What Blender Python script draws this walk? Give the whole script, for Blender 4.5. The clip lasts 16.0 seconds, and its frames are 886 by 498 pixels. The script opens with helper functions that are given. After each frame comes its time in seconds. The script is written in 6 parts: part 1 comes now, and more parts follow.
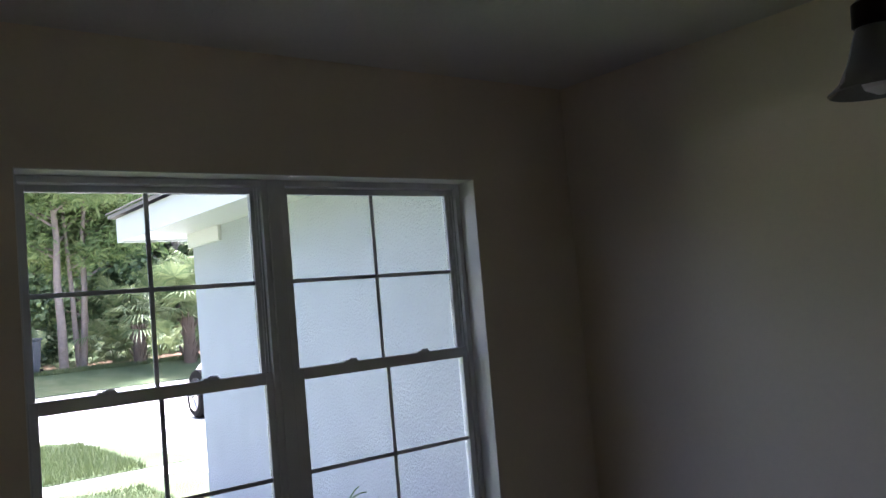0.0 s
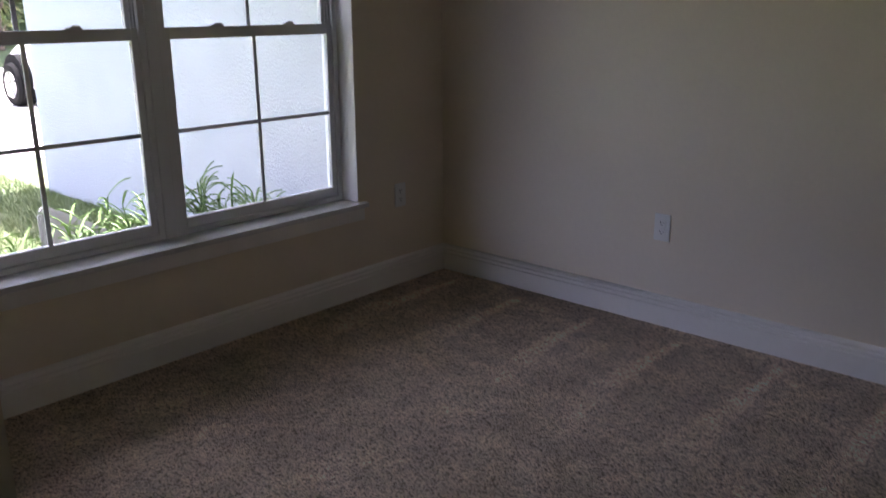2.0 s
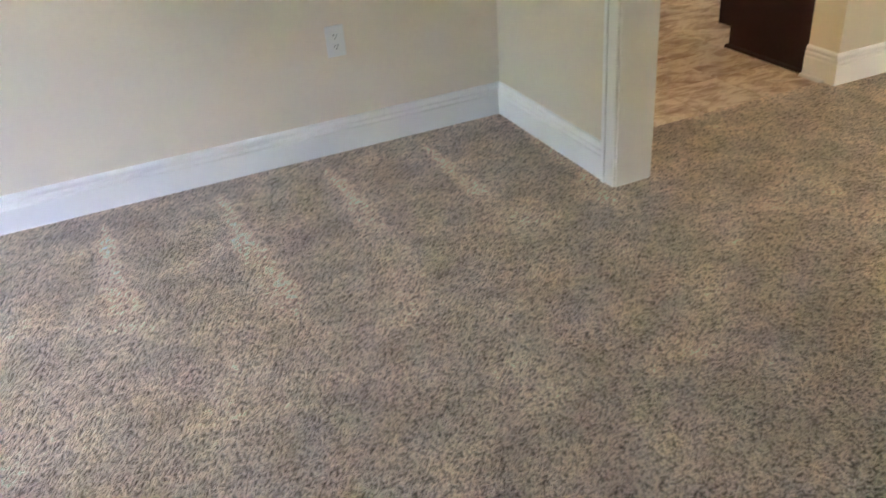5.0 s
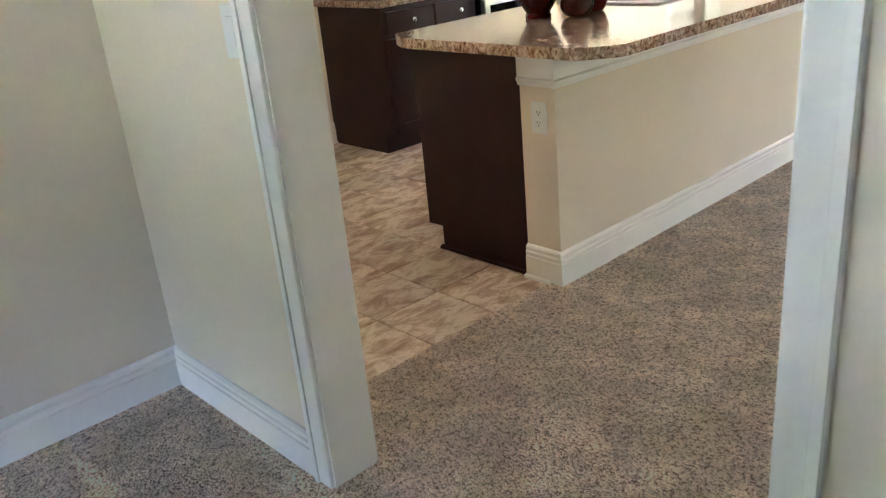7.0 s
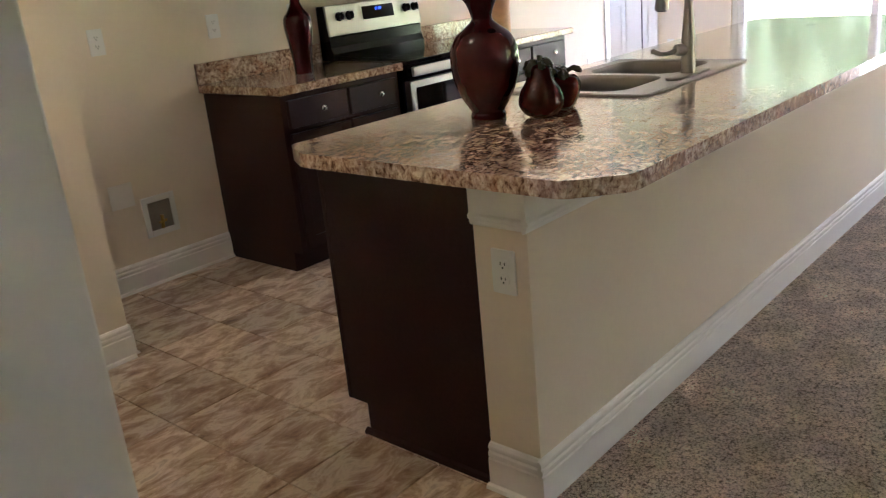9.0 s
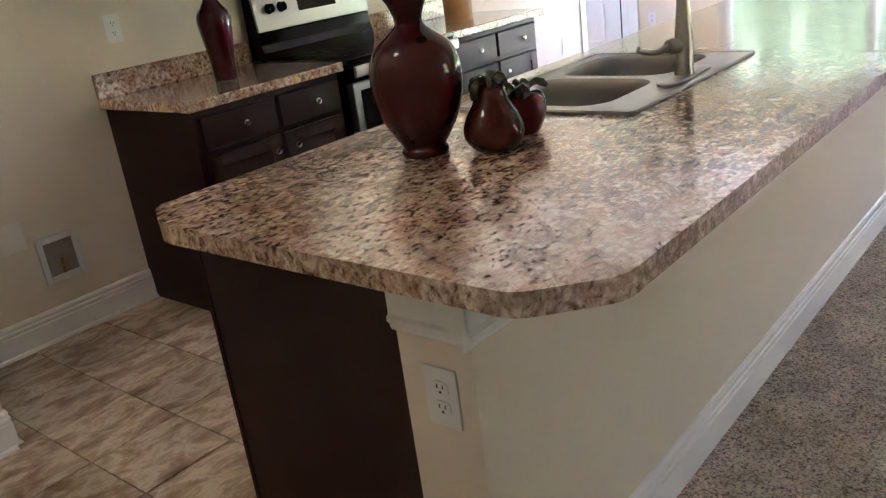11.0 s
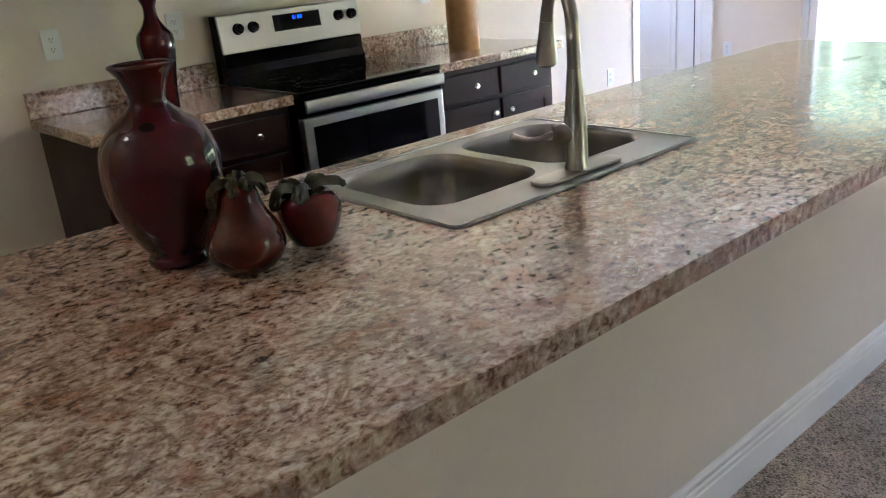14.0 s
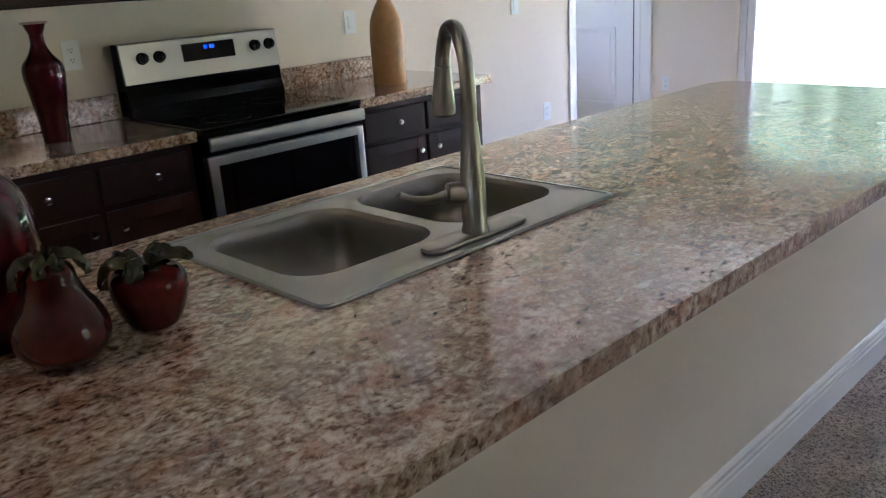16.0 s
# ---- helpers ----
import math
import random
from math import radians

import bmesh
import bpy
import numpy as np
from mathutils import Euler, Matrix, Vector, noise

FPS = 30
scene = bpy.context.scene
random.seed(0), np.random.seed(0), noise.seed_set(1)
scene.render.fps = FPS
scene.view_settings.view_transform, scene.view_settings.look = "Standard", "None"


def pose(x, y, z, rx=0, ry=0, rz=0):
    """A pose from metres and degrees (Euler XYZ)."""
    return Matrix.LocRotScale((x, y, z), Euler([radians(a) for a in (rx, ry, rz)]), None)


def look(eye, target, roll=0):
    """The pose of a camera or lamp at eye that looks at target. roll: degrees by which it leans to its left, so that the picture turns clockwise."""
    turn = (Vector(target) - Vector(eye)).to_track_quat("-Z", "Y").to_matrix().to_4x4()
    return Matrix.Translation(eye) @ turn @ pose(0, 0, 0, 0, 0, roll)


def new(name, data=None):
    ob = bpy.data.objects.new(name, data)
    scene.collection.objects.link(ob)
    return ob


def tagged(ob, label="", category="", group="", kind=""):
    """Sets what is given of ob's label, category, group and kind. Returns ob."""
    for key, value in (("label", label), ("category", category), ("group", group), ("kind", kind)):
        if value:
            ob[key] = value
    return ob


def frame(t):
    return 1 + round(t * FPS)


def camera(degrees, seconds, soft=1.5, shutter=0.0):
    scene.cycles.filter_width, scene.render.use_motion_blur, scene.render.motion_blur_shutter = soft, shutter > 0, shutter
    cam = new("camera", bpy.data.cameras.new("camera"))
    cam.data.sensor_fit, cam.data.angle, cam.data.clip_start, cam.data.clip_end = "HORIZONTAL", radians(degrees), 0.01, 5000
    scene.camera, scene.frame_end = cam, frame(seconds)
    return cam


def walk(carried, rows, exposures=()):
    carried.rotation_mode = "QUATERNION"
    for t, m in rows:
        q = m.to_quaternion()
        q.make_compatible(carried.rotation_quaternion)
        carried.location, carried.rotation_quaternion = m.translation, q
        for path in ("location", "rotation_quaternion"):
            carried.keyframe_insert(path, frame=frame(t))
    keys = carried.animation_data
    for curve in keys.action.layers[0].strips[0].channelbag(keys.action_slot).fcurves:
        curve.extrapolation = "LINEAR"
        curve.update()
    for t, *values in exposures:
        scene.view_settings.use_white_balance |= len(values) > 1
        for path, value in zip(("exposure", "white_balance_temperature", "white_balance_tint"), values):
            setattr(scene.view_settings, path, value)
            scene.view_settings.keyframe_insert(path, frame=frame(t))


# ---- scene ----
cam = camera(56.1, 16.0, soft=1.2, shutter=0.2)
PATH = [
    (0, (-3.227, -2.372, 1.473), (-4.808, -1.153, 1.594), -4.9),
    (0.5, (-3.238, -2.394, 1.447), (-4.853, -1.215, 1.428), -4.2),
    (1, (-3.226, -2.426, 1.407), (-4.829, -1.242, 1.242), -3.0),
    (1.5, (-3.187, -2.467, 1.361), (-4.66, -1.163, 0.999), -1.3),
    (2, (-3.159, -2.608, 1.333), (-4.44, -1.178, 0.772), -0.3),
    (2.5, (-3.031, -2.676, 1.313), (-4.135, -1.24, 0.466), -1.5),
    (3, (-2.891, -2.688, 1.301), (-3.774, -1.191, 0.311), -3.5),
    (3.5, (-2.899, -2.664, 1.293), (-3.283, -1.008, 0.239), -3.1),
    (4, (-2.955, -2.61, 1.29), (-2.876, -0.941, 0.191), -0.8),
    (4.5, (-2.956, -2.547, 1.286), (-2.566, -0.941, 0.16), -1.0),
    (5, (-2.819, -2.441, 1.316), (-2.171, -0.845, 0.299), -4.9),
    (5.2, (-2.746, -2.407, 1.335), (-1.999, -0.808, 0.394), -4.6),
    (7.3, (-2.132, -1.704, 1.365), (-0.877, -0.332, 0.628), -5.4),
    (7.5, (-2.058, -1.584, 1.366), (-0.795, -0.21, 0.646), -5.0),
    (8, (-1.855, -1.378, 1.362), (-0.542, -0.033, 0.677), -5.4),
    (8.5, (-1.659, -1.293, 1.38), (-0.327, 0.061, 0.754), -6.1),
    (9, (-1.5, -1.125, 1.358), (-0.102, 0.154, 0.72), -5.5),
    (9.2, (-1.444, -1.045, 1.367), (-0.014, 0.192, 0.715), -5.2),
    (11.3, (-0.825, -0.795, 1.374), (0.571, 0.451, 0.668), -7.8),
    (11.5, (-0.773, -0.805, 1.379), (0.622, 0.439, 0.666), -7.7),
    (12, (-0.578, -0.867, 1.391), (0.751, 0.451, 0.685), -8.8),
    (12.5, (-0.421, -0.835, 1.389), (0.883, 0.503, 0.675), -8.4),
    (13, (-0.317, -0.761, 1.405), (0.962, 0.603, 0.694), -6.9),
    (13.5, (-0.195, -0.841, 1.406), (1.045, 0.559, 0.697), -6.0),
    (14, (-0.085, -0.964, 1.409), (1.133, 0.471, 0.732), -5.2),
    (14.5, (-0.042, -0.992, 1.407), (1.196, 0.433, 0.745), -4.7),
    (15, (-0.031, -1.005, 1.411), (1.216, 0.425, 0.777), -4.8),
    (15.5, (0.045, -0.991, 1.406), (1.308, 0.426, 0.777), -4.7),
    (16, (0.171, -0.889, 1.418), (1.487, 0.477, 0.785), -3.8),
]
# The camera's own exposure: stops over the clip.
EXPOSURES = [
    (0.0, 2.25, 5550, 24), (0.5, 2.6, 5600, 24), (1.0, 2.8, 5700, 25), (1.5, 2.9, 5850, 27), (2.0, 2.95, 6000, 28), (2.5, 4.05, 6100, 26), (3.0, 5.2, 6200, 24), (3.5, 5.7, 6250, 23),
    (4.0, 6.05, 6150, 22), (5.2, 6.4, 5700, 21), (7.3, 6.15, 5120, 22), (8.0, 5.95, 5180, 24), (9.2, 5.35, 5280, 26), (11.5, 5.5, 4950, 25), (12.5, 5.55, 4850, 24), (14.0, 5.2, 4800, 22), (14.5, 5.05, 4780, 21), (15.0, 4.6, 4780, 21), (15.5, 4.6, 4780, 21), (16.0, 4.65, 4720, 22)]
walk(cam, [(t, look(eye, target, roll)) for t, eye, target, roll in PATH], EXPOSURES)

# ---- plan, in metres ----
WEST = -5.96       # inner face of the window wall
NORTH = 0.523      # inner face of the long bedroom wall
ROOM_E = -1.298    # room face of the opening's wall
HALL_W = -1.170    # kitchen face of the opening's wall
OPEN_N, OPEN_S = -0.306, -1.47
KITCH_N = 2.575    # range wall
JOG_Y, JOG_X = 1.88, -0.10
CORNER_X = 4.86
END_X = 6.27
FAR_N = 4.3
SOUTH = -4.6
CEIL = 2.425
GROUND = -0.15
BANK = 0.30         # lawn across the street lies higher
TOP = 0.915        # worktops
WIN_Y0, WIN_Y1, WIN_Z0, WIN_Z1 = -1.867, -0.066, 0.462, 1.979
SLIDE_Y0, SLIDE_Y1, SLIDE_Z1 = -1.50, 2.10, 2.05
DOOR_Y0, DOOR_Y1, DOOR_Z1 = 2.98, 3.80, 2.05
SW_X0, SW_X1, SW_Z0, SW_Z1 = 3.0, 4.8, 0.70, 2.00     # unseen window of the living side, sized to light the half wall
NW_X0, NW_X1, NW_Z0, NW_Z1 = 5.0, 6.1, 0.80, 2.00     # unseen window added to brighten the recess
SEAM = 0.03        # carpet meets tile

# ---- daylight ----
world = bpy.data.worlds.new("sky")
scene.world = world
world.use_nodes = True
wn = world.node_tree.nodes
sky = wn.new("ShaderNodeTexSky")
sky.sky_type = 'NISHITA'
sky.sun_disc = False
SUN_EL, SUN_AZ = 79.0, -62.0     # elevation; azimuth from +Y towards +X
sky.sun_elevation = radians(SUN_EL)
sky.sun_rotation = radians(SUN_AZ)
sky.air_density, sky.dust_density, sky.ozone_density = 1.0, 7.0, 0.6
world.node_tree.links.new(sky.outputs[0], wn["Background"].inputs[0])
wn["Background"].inputs[1].default_value = 0.15
sun_data = bpy.data.lights.new("sun", 'SUN')
sun_data.energy, sun_data.angle, sun_data.color = 5.0, radians(0.6), (1.0, 0.95, 0.87)
sun = new("sun", sun_data)
_el, _az = radians(SUN_EL), radians(SUN_AZ)
sun.matrix_world = look((math.sin(_az) * math.cos(_el) * 30, math.cos(_az) * math.cos(_el) * 30, math.sin(_el) * 30), (0, 0, 0))


def portal(name, m, w, h):
    """Guides the sky's light through an opening; gives none itself."""
    d = bpy.data.lights.new(name, 'AREA')
    d.shape, d.size, d.size_y = 'RECTANGLE', w, h
    d.cycles.is_portal = True
    ob = new(name, d)
    ob.matrix_world = m
    return ob


portal("window_portal", pose(WEST - 0.24, (WIN_Y0 + WIN_Y1) / 2, (WIN_Z0 + WIN_Z1) / 2, 90, 0, -90), WIN_Y1 - WIN_Y0, WIN_Z1 - WIN_Z0)
portal("slider_portal", pose(END_X + 0.24, (SLIDE_Y0 + SLIDE_Y1) / 2, SLIDE_Z1 / 2, 90, 0, 90), SLIDE_Y1 - SLIDE_Y0, SLIDE_Z1)

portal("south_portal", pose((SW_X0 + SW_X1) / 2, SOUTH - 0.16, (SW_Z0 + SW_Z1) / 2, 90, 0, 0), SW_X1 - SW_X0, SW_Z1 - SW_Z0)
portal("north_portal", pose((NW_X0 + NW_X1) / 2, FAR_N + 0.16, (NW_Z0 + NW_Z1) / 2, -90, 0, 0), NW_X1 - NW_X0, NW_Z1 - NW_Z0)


# ---- materials ----
def mat(name, base, rough=0.6, metal=0.0, var=0.08, scale=3.0, fine=60.0, bump=0.0, bump_scale=200.0, spec=0.5, coat=0.0, rough_var=0.06, depth=0.003):
    """A painted or plain surface: broad and fine colour variation, slight relief."""
    m = bpy.data.materials.new(name)
    m.use_nodes = True
    n, l = m.node_tree.nodes, m.node_tree.links
    b = n["Principled BSDF"]
    b.inputs["Roughness"].default_value = rough
    b.inputs["Metallic"].default_value = metal
    b.inputs["Specular IOR Level"].default_value = spec
    b.inputs["Coat Weight"].default_value = coat
    co = n.new("ShaderNodeTexCoord")
    big, small = n.new("ShaderNodeTexNoise"), n.new("ShaderNodeTexNoise")
    big.inputs["Scale"].default_value, small.inputs["Scale"].default_value = scale, fine
    big.inputs["Detail"].default_value = small.inputs["Detail"].default_value = 4
    l.new(co.outputs["Object"], big.inputs["Vector"])
    l.new(co.outputs["Object"], small.inputs["Vector"])
    add = n.new("ShaderNodeMath")
    add.operation = 'ADD'
    l.new(big.outputs["Fac"], add.inputs[0])
    l.new(small.outputs["Fac"], add.inputs[1])
    ramp = n.new("ShaderNodeMapRange")
    ramp.inputs["From Min"].default_value, ramp.inputs["From Max"].default_value = 0.6, 1.4
    ramp.inputs["To Min"].default_value, ramp.inputs["To Max"].default_value = 1 - var, 1 + var
    l.new(add.outputs[0], ramp.inputs["Value"])
    mul = n.new("ShaderNodeMix")
    mul.data_type, mul.blend_type = 'RGBA', 'MULTIPLY'
    mul.inputs["Factor"].default_value = 1.0
    mul.inputs["A"].default_value = (*base, 1)
    l.new(ramp.outputs[0], mul.inputs["B"])
    l.new(mul.outputs["Result"], b.inputs["Base Color"])
    rr = n.new("ShaderNodeMapRange")
    rr.inputs["To Min"].default_value, rr.inputs["To Max"].default_value = max(0.02, rough - rough_var), min(1, rough + rough_var)
    l.new(big.outputs["Fac"], rr.inputs["Value"])
    l.new(rr.outputs[0], b.inputs["Roughness"])
    if bump:
        t = n.new("ShaderNodeTexNoise")
        t.inputs["Scale"].default_value, t.inputs["Detail"].default_value = bump_scale, 3
        l.new(co.outputs["Object"], t.inputs["Vector"])
        bp = n.new("ShaderNodeBump")
        bp.inputs["Strength"].default_value, bp.inputs["Distance"].default_value = bump, depth
        l.new(t.outputs["Fac"], bp.inputs["Height"])
        l.new(bp.outputs[0], b.inputs["Normal"])
    return m


def nodes_of(m):
    return m.node_tree.nodes, m.node_tree.links, m.node_tree.nodes["Principled BSDF"]


def ramp_node(n, stops):
    r = n.new("ShaderNodeValToRGB")
    e = r.color_ramp.elements
    while len(e) < len(stops):
        e.new(0.5)
    for k, (p, c) in zip(e, stops):
        k.position, k.color = p, (*c, 1)
    return r


WALL = mat("wall_paint", (0.80, 0.71, 0.575), 0.62, var=0.025, bump=0.16, bump_scale=160, spec=0.3)
CEILING = mat("ceiling_paint", (0.74, 0.72, 0.68), 0.85, var=0.03, bump=0.8, bump_scale=70)
TRIM = mat("white_trim", (0.87, 0.85, 0.805), 0.35, var=0.02, bump=0.03, bump_scale=90)
VINYL = mat("window_vinyl", (0.78, 0.79, 0.80), 0.38, var=0.02)
PLATE = mat("white_plate", (0.80, 0.80, 0.77), 0.3, var=0.01)
SLOT = mat("outlet_slot", (0.03, 0.03, 0.03), 0.6)
STUCCO = mat("stucco", (0.45, 0.475, 0.505), 0.9, var=0.10, fine=35, bump=1.0, bump_scale=62, depth=0.008)
SOFFIT = mat("white_soffit", (0.70, 0.70, 0.69), 0.6, var=0.02)
PATIO = mat("patio_concrete", (0.52, 0.49, 0.44), 0.85, var=0.12, scale=0.8, bump=0.2, bump_scale=60)
CONCRETE = mat("concrete", (0.44, 0.425, 0.40), 0.85, var=0.08, scale=0.8, bump=0.2, bump_scale=60)
ESPRESSO = mat("espresso_wood", (0.033, 0.0115, 0.0088), 0.40, var=0.25, scale=6, fine=90, bump=0.04, bump_scale=90, rough_var=0.1, spec=0.20)
NICKEL = mat("brushed_nickel", (0.36, 0.335, 0.30), 0.3, 1.0, var=0.06, fine=200)
KNOB = mat("polished_knob", (0.75, 0.73, 0.70), 0.12, 1.0, var=0.02)
STEEL = mat("stainless", (0.52, 0.51, 0.48), 0.30, 1.0, var=0.05, fine=150)
SINK_STEEL = mat("sink_steel", (0.38, 0.37, 0.355), 0.34, 1.0, var=0.07, fine=180)
BLACK_GLASS = mat("black_glass", (0.004, 0.004, 0.005), 0.05, var=0.1, spec=0.6, rough_var=0.02)
BLACK = mat("black_enamel", (0.004, 0.004, 0.005), 0.12, var=0.1, spec=0.20, rough_var=0.03)
OXBLOOD = mat("oxblood_glaze", (0.052, 0.0048, 0.0075), 0.035, var=0.30, scale=9, fine=40, spec=0.45, coat=0.0, rough_var=0.03)
APPLE_RED = mat("apple_glaze", (0.090, 0.0085, 0.009), 0.05, var=0.35, scale=14, spec=0.45, coat=0.0, rough_var=0.03)
PEAR_RED = mat("pear_glaze", (0.064, 0.0080, 0.0062), 0.05, var=0.4, scale=12, spec=0.42, coat=0.0, rough_var=0.03)
OX_LIP = mat("worn_lip", (0.075, 0.016, 0.013), 0.25, var=0.3, scale=20)
HOLE_SHADE = mat("vase_hole_shade", (0.006, 0.0015, 0.0015), 0.95, spec=0.04)
PALE_LIP = mat("pale_worn_lip", (0.30, 0.20, 0.12), 0.35, var=0.3, scale=20)
LEAF_GLAZE = mat("leaf_glaze", (0.046, 0.041, 0.021), 0.22, var=0.45, scale=40)
TAN = mat("tan_ceramic", (0.50, 0.27, 0.10), 0.45, var=0.18, scale=6, fine=35)
BRONZE = mat("dark_bronze", (0.02, 0.016, 0.012), 0.4, 0.6)
RUBBER = mat("tyre_rubber", (0.008, 0.008, 0.008), 0.9, bump=0.2, spec=0.1)
CAR_PAINT = mat("white_car_paint", (0.80, 0.80, 0.80), 0.2, coat=0.8)
GREY_PLASTIC = mat("grey_plastic", (0.085, 0.09, 0.095), 0.85, spec=0.2)
BULB_WHITE = mat("unlit_bulb", (0.80, 0.80, 0.80), 0.3)
BARK = mat("bark", (0.24, 0.20, 0.17), 0.9, var=0.35, scale=8, fine=40, bump=0.8, bump_scale=30)
PALM_BARK = mat("palm_boots", (0.11, 0.082, 0.062), 0.9, var=0.4, scale=10, bump=0.8, bump_scale=30)
SHINGLE = mat("roof_shingles", (0.25, 0.22, 0.22), 0.9, var=0.3, scale=10, bump=0.4, bump_scale=60)
MULCH = mat("pine_straw", (0.26, 0.16, 0.10), 0.95, var=0.35, scale=5, fine=50, bump=0.8, bump_scale=60)
STONE = mat("pale_stone", (0.20, 0.205, 0.215), 0.8, var=0.08, bump=0.4, bump_scale=40)
BRASS = mat("brass_valve", (0.45, 0.30, 0.10), 0.3, 1.0)
PETAL = mat("purple_petal", (0.20, 0.08, 0.45), 0.6)


def foliage(name, base, tip):
    m = mat(name, base, 0.55, var=0.25, scale=1.5)
    n, l, b = nodes_of(m)
    info = n.new("ShaderNodeNewGeometry")
    r = ramp_node(n, [(0.0, base), (1.0, tip)])
    l.new(info.outputs["Random Per Island"], r.inputs["Fac"])
    l.new(r.outputs["Color"], b.inputs["Base Color"])
    tr = n.new("ShaderNodeBsdfTranslucent")
    l.new(r.outputs["Color"], tr.inputs["Color"])
    mx = n.new("ShaderNodeMixShader")
    mx.inputs[0].default_value = 0.3
    l.new(b.outputs[0], mx.inputs[1])
    l.new(tr.outputs[0], mx.inputs[2])
    l.new(mx.outputs[0], n["Material Output"].inputs["Surface"])
    return m


PINE = foliage("pine_needles", (0.11, 0.18, 0.06), (0.29, 0.37, 0.14))
WOODS = foliage("woods_leaves", (0.052, 0.100, 0.044), (0.23, 0.31, 0.135))
BACK_WOODS = foliage("back_woods_leaves", (0.075, 0.105, 0.065), (0.22, 0.28, 0.16))
PALM = foliage("palm_leaf", (0.085, 0.135, 0.055), (0.27, 0.32, 0.15))
GRASS_BLADE = foliage("grass_blades", (0.065, 0.100, 0.034), (0.165, 0.205, 0.078))
BORDER = foliage("border_leaf", (0.055, 0.12, 0.034), (0.15, 0.24, 0.080))


def glass_material(name, tint):
    m = bpy.data.materials.new(name)
    m.use_nodes = True
    n, l, b = nodes_of(m)
    tr, gl, mx, fr = n.new("ShaderNodeBsdfTransparent"), n.new("ShaderNodeBsdfGlossy"), n.new("ShaderNodeMixShader"), n.new("ShaderNodeFresnel")
    gl.inputs["Roughness"].default_value = 0.01
    tr.inputs["Color"].default_value = (*tint, 1)
    fr.inputs["IOR"].default_value = 1.3
    l.new(fr.outputs[0], mx.inputs[0])
    l.new(tr.outputs[0], mx.inputs[1])
    l.new(gl.outputs[0], mx.inputs[2])
    l.new(mx.outputs[0], n["Material Output"].inputs["Surface"])
    return m


GLASS = glass_material("window_glass", (0.97, 0.98, 0.98))
# Both tints are added to dim and warm the kitchen side's daylight.
TINTED_GLASS = glass_material("tinted_door_glass", (0.84, 0.815, 0.78))
WARMING_GLASS = glass_material("warming_window_glass", (0.92, 0.81, 0.65))


def frosted():
    m = mat("frosted_glass_shade", (0.42, 0.43, 0.44), 0.25)
    n, l, b = nodes_of(m)
    b.inputs["Transmission Weight"].default_value = 0.55
    return m


SHADE_GLASS = frosted()


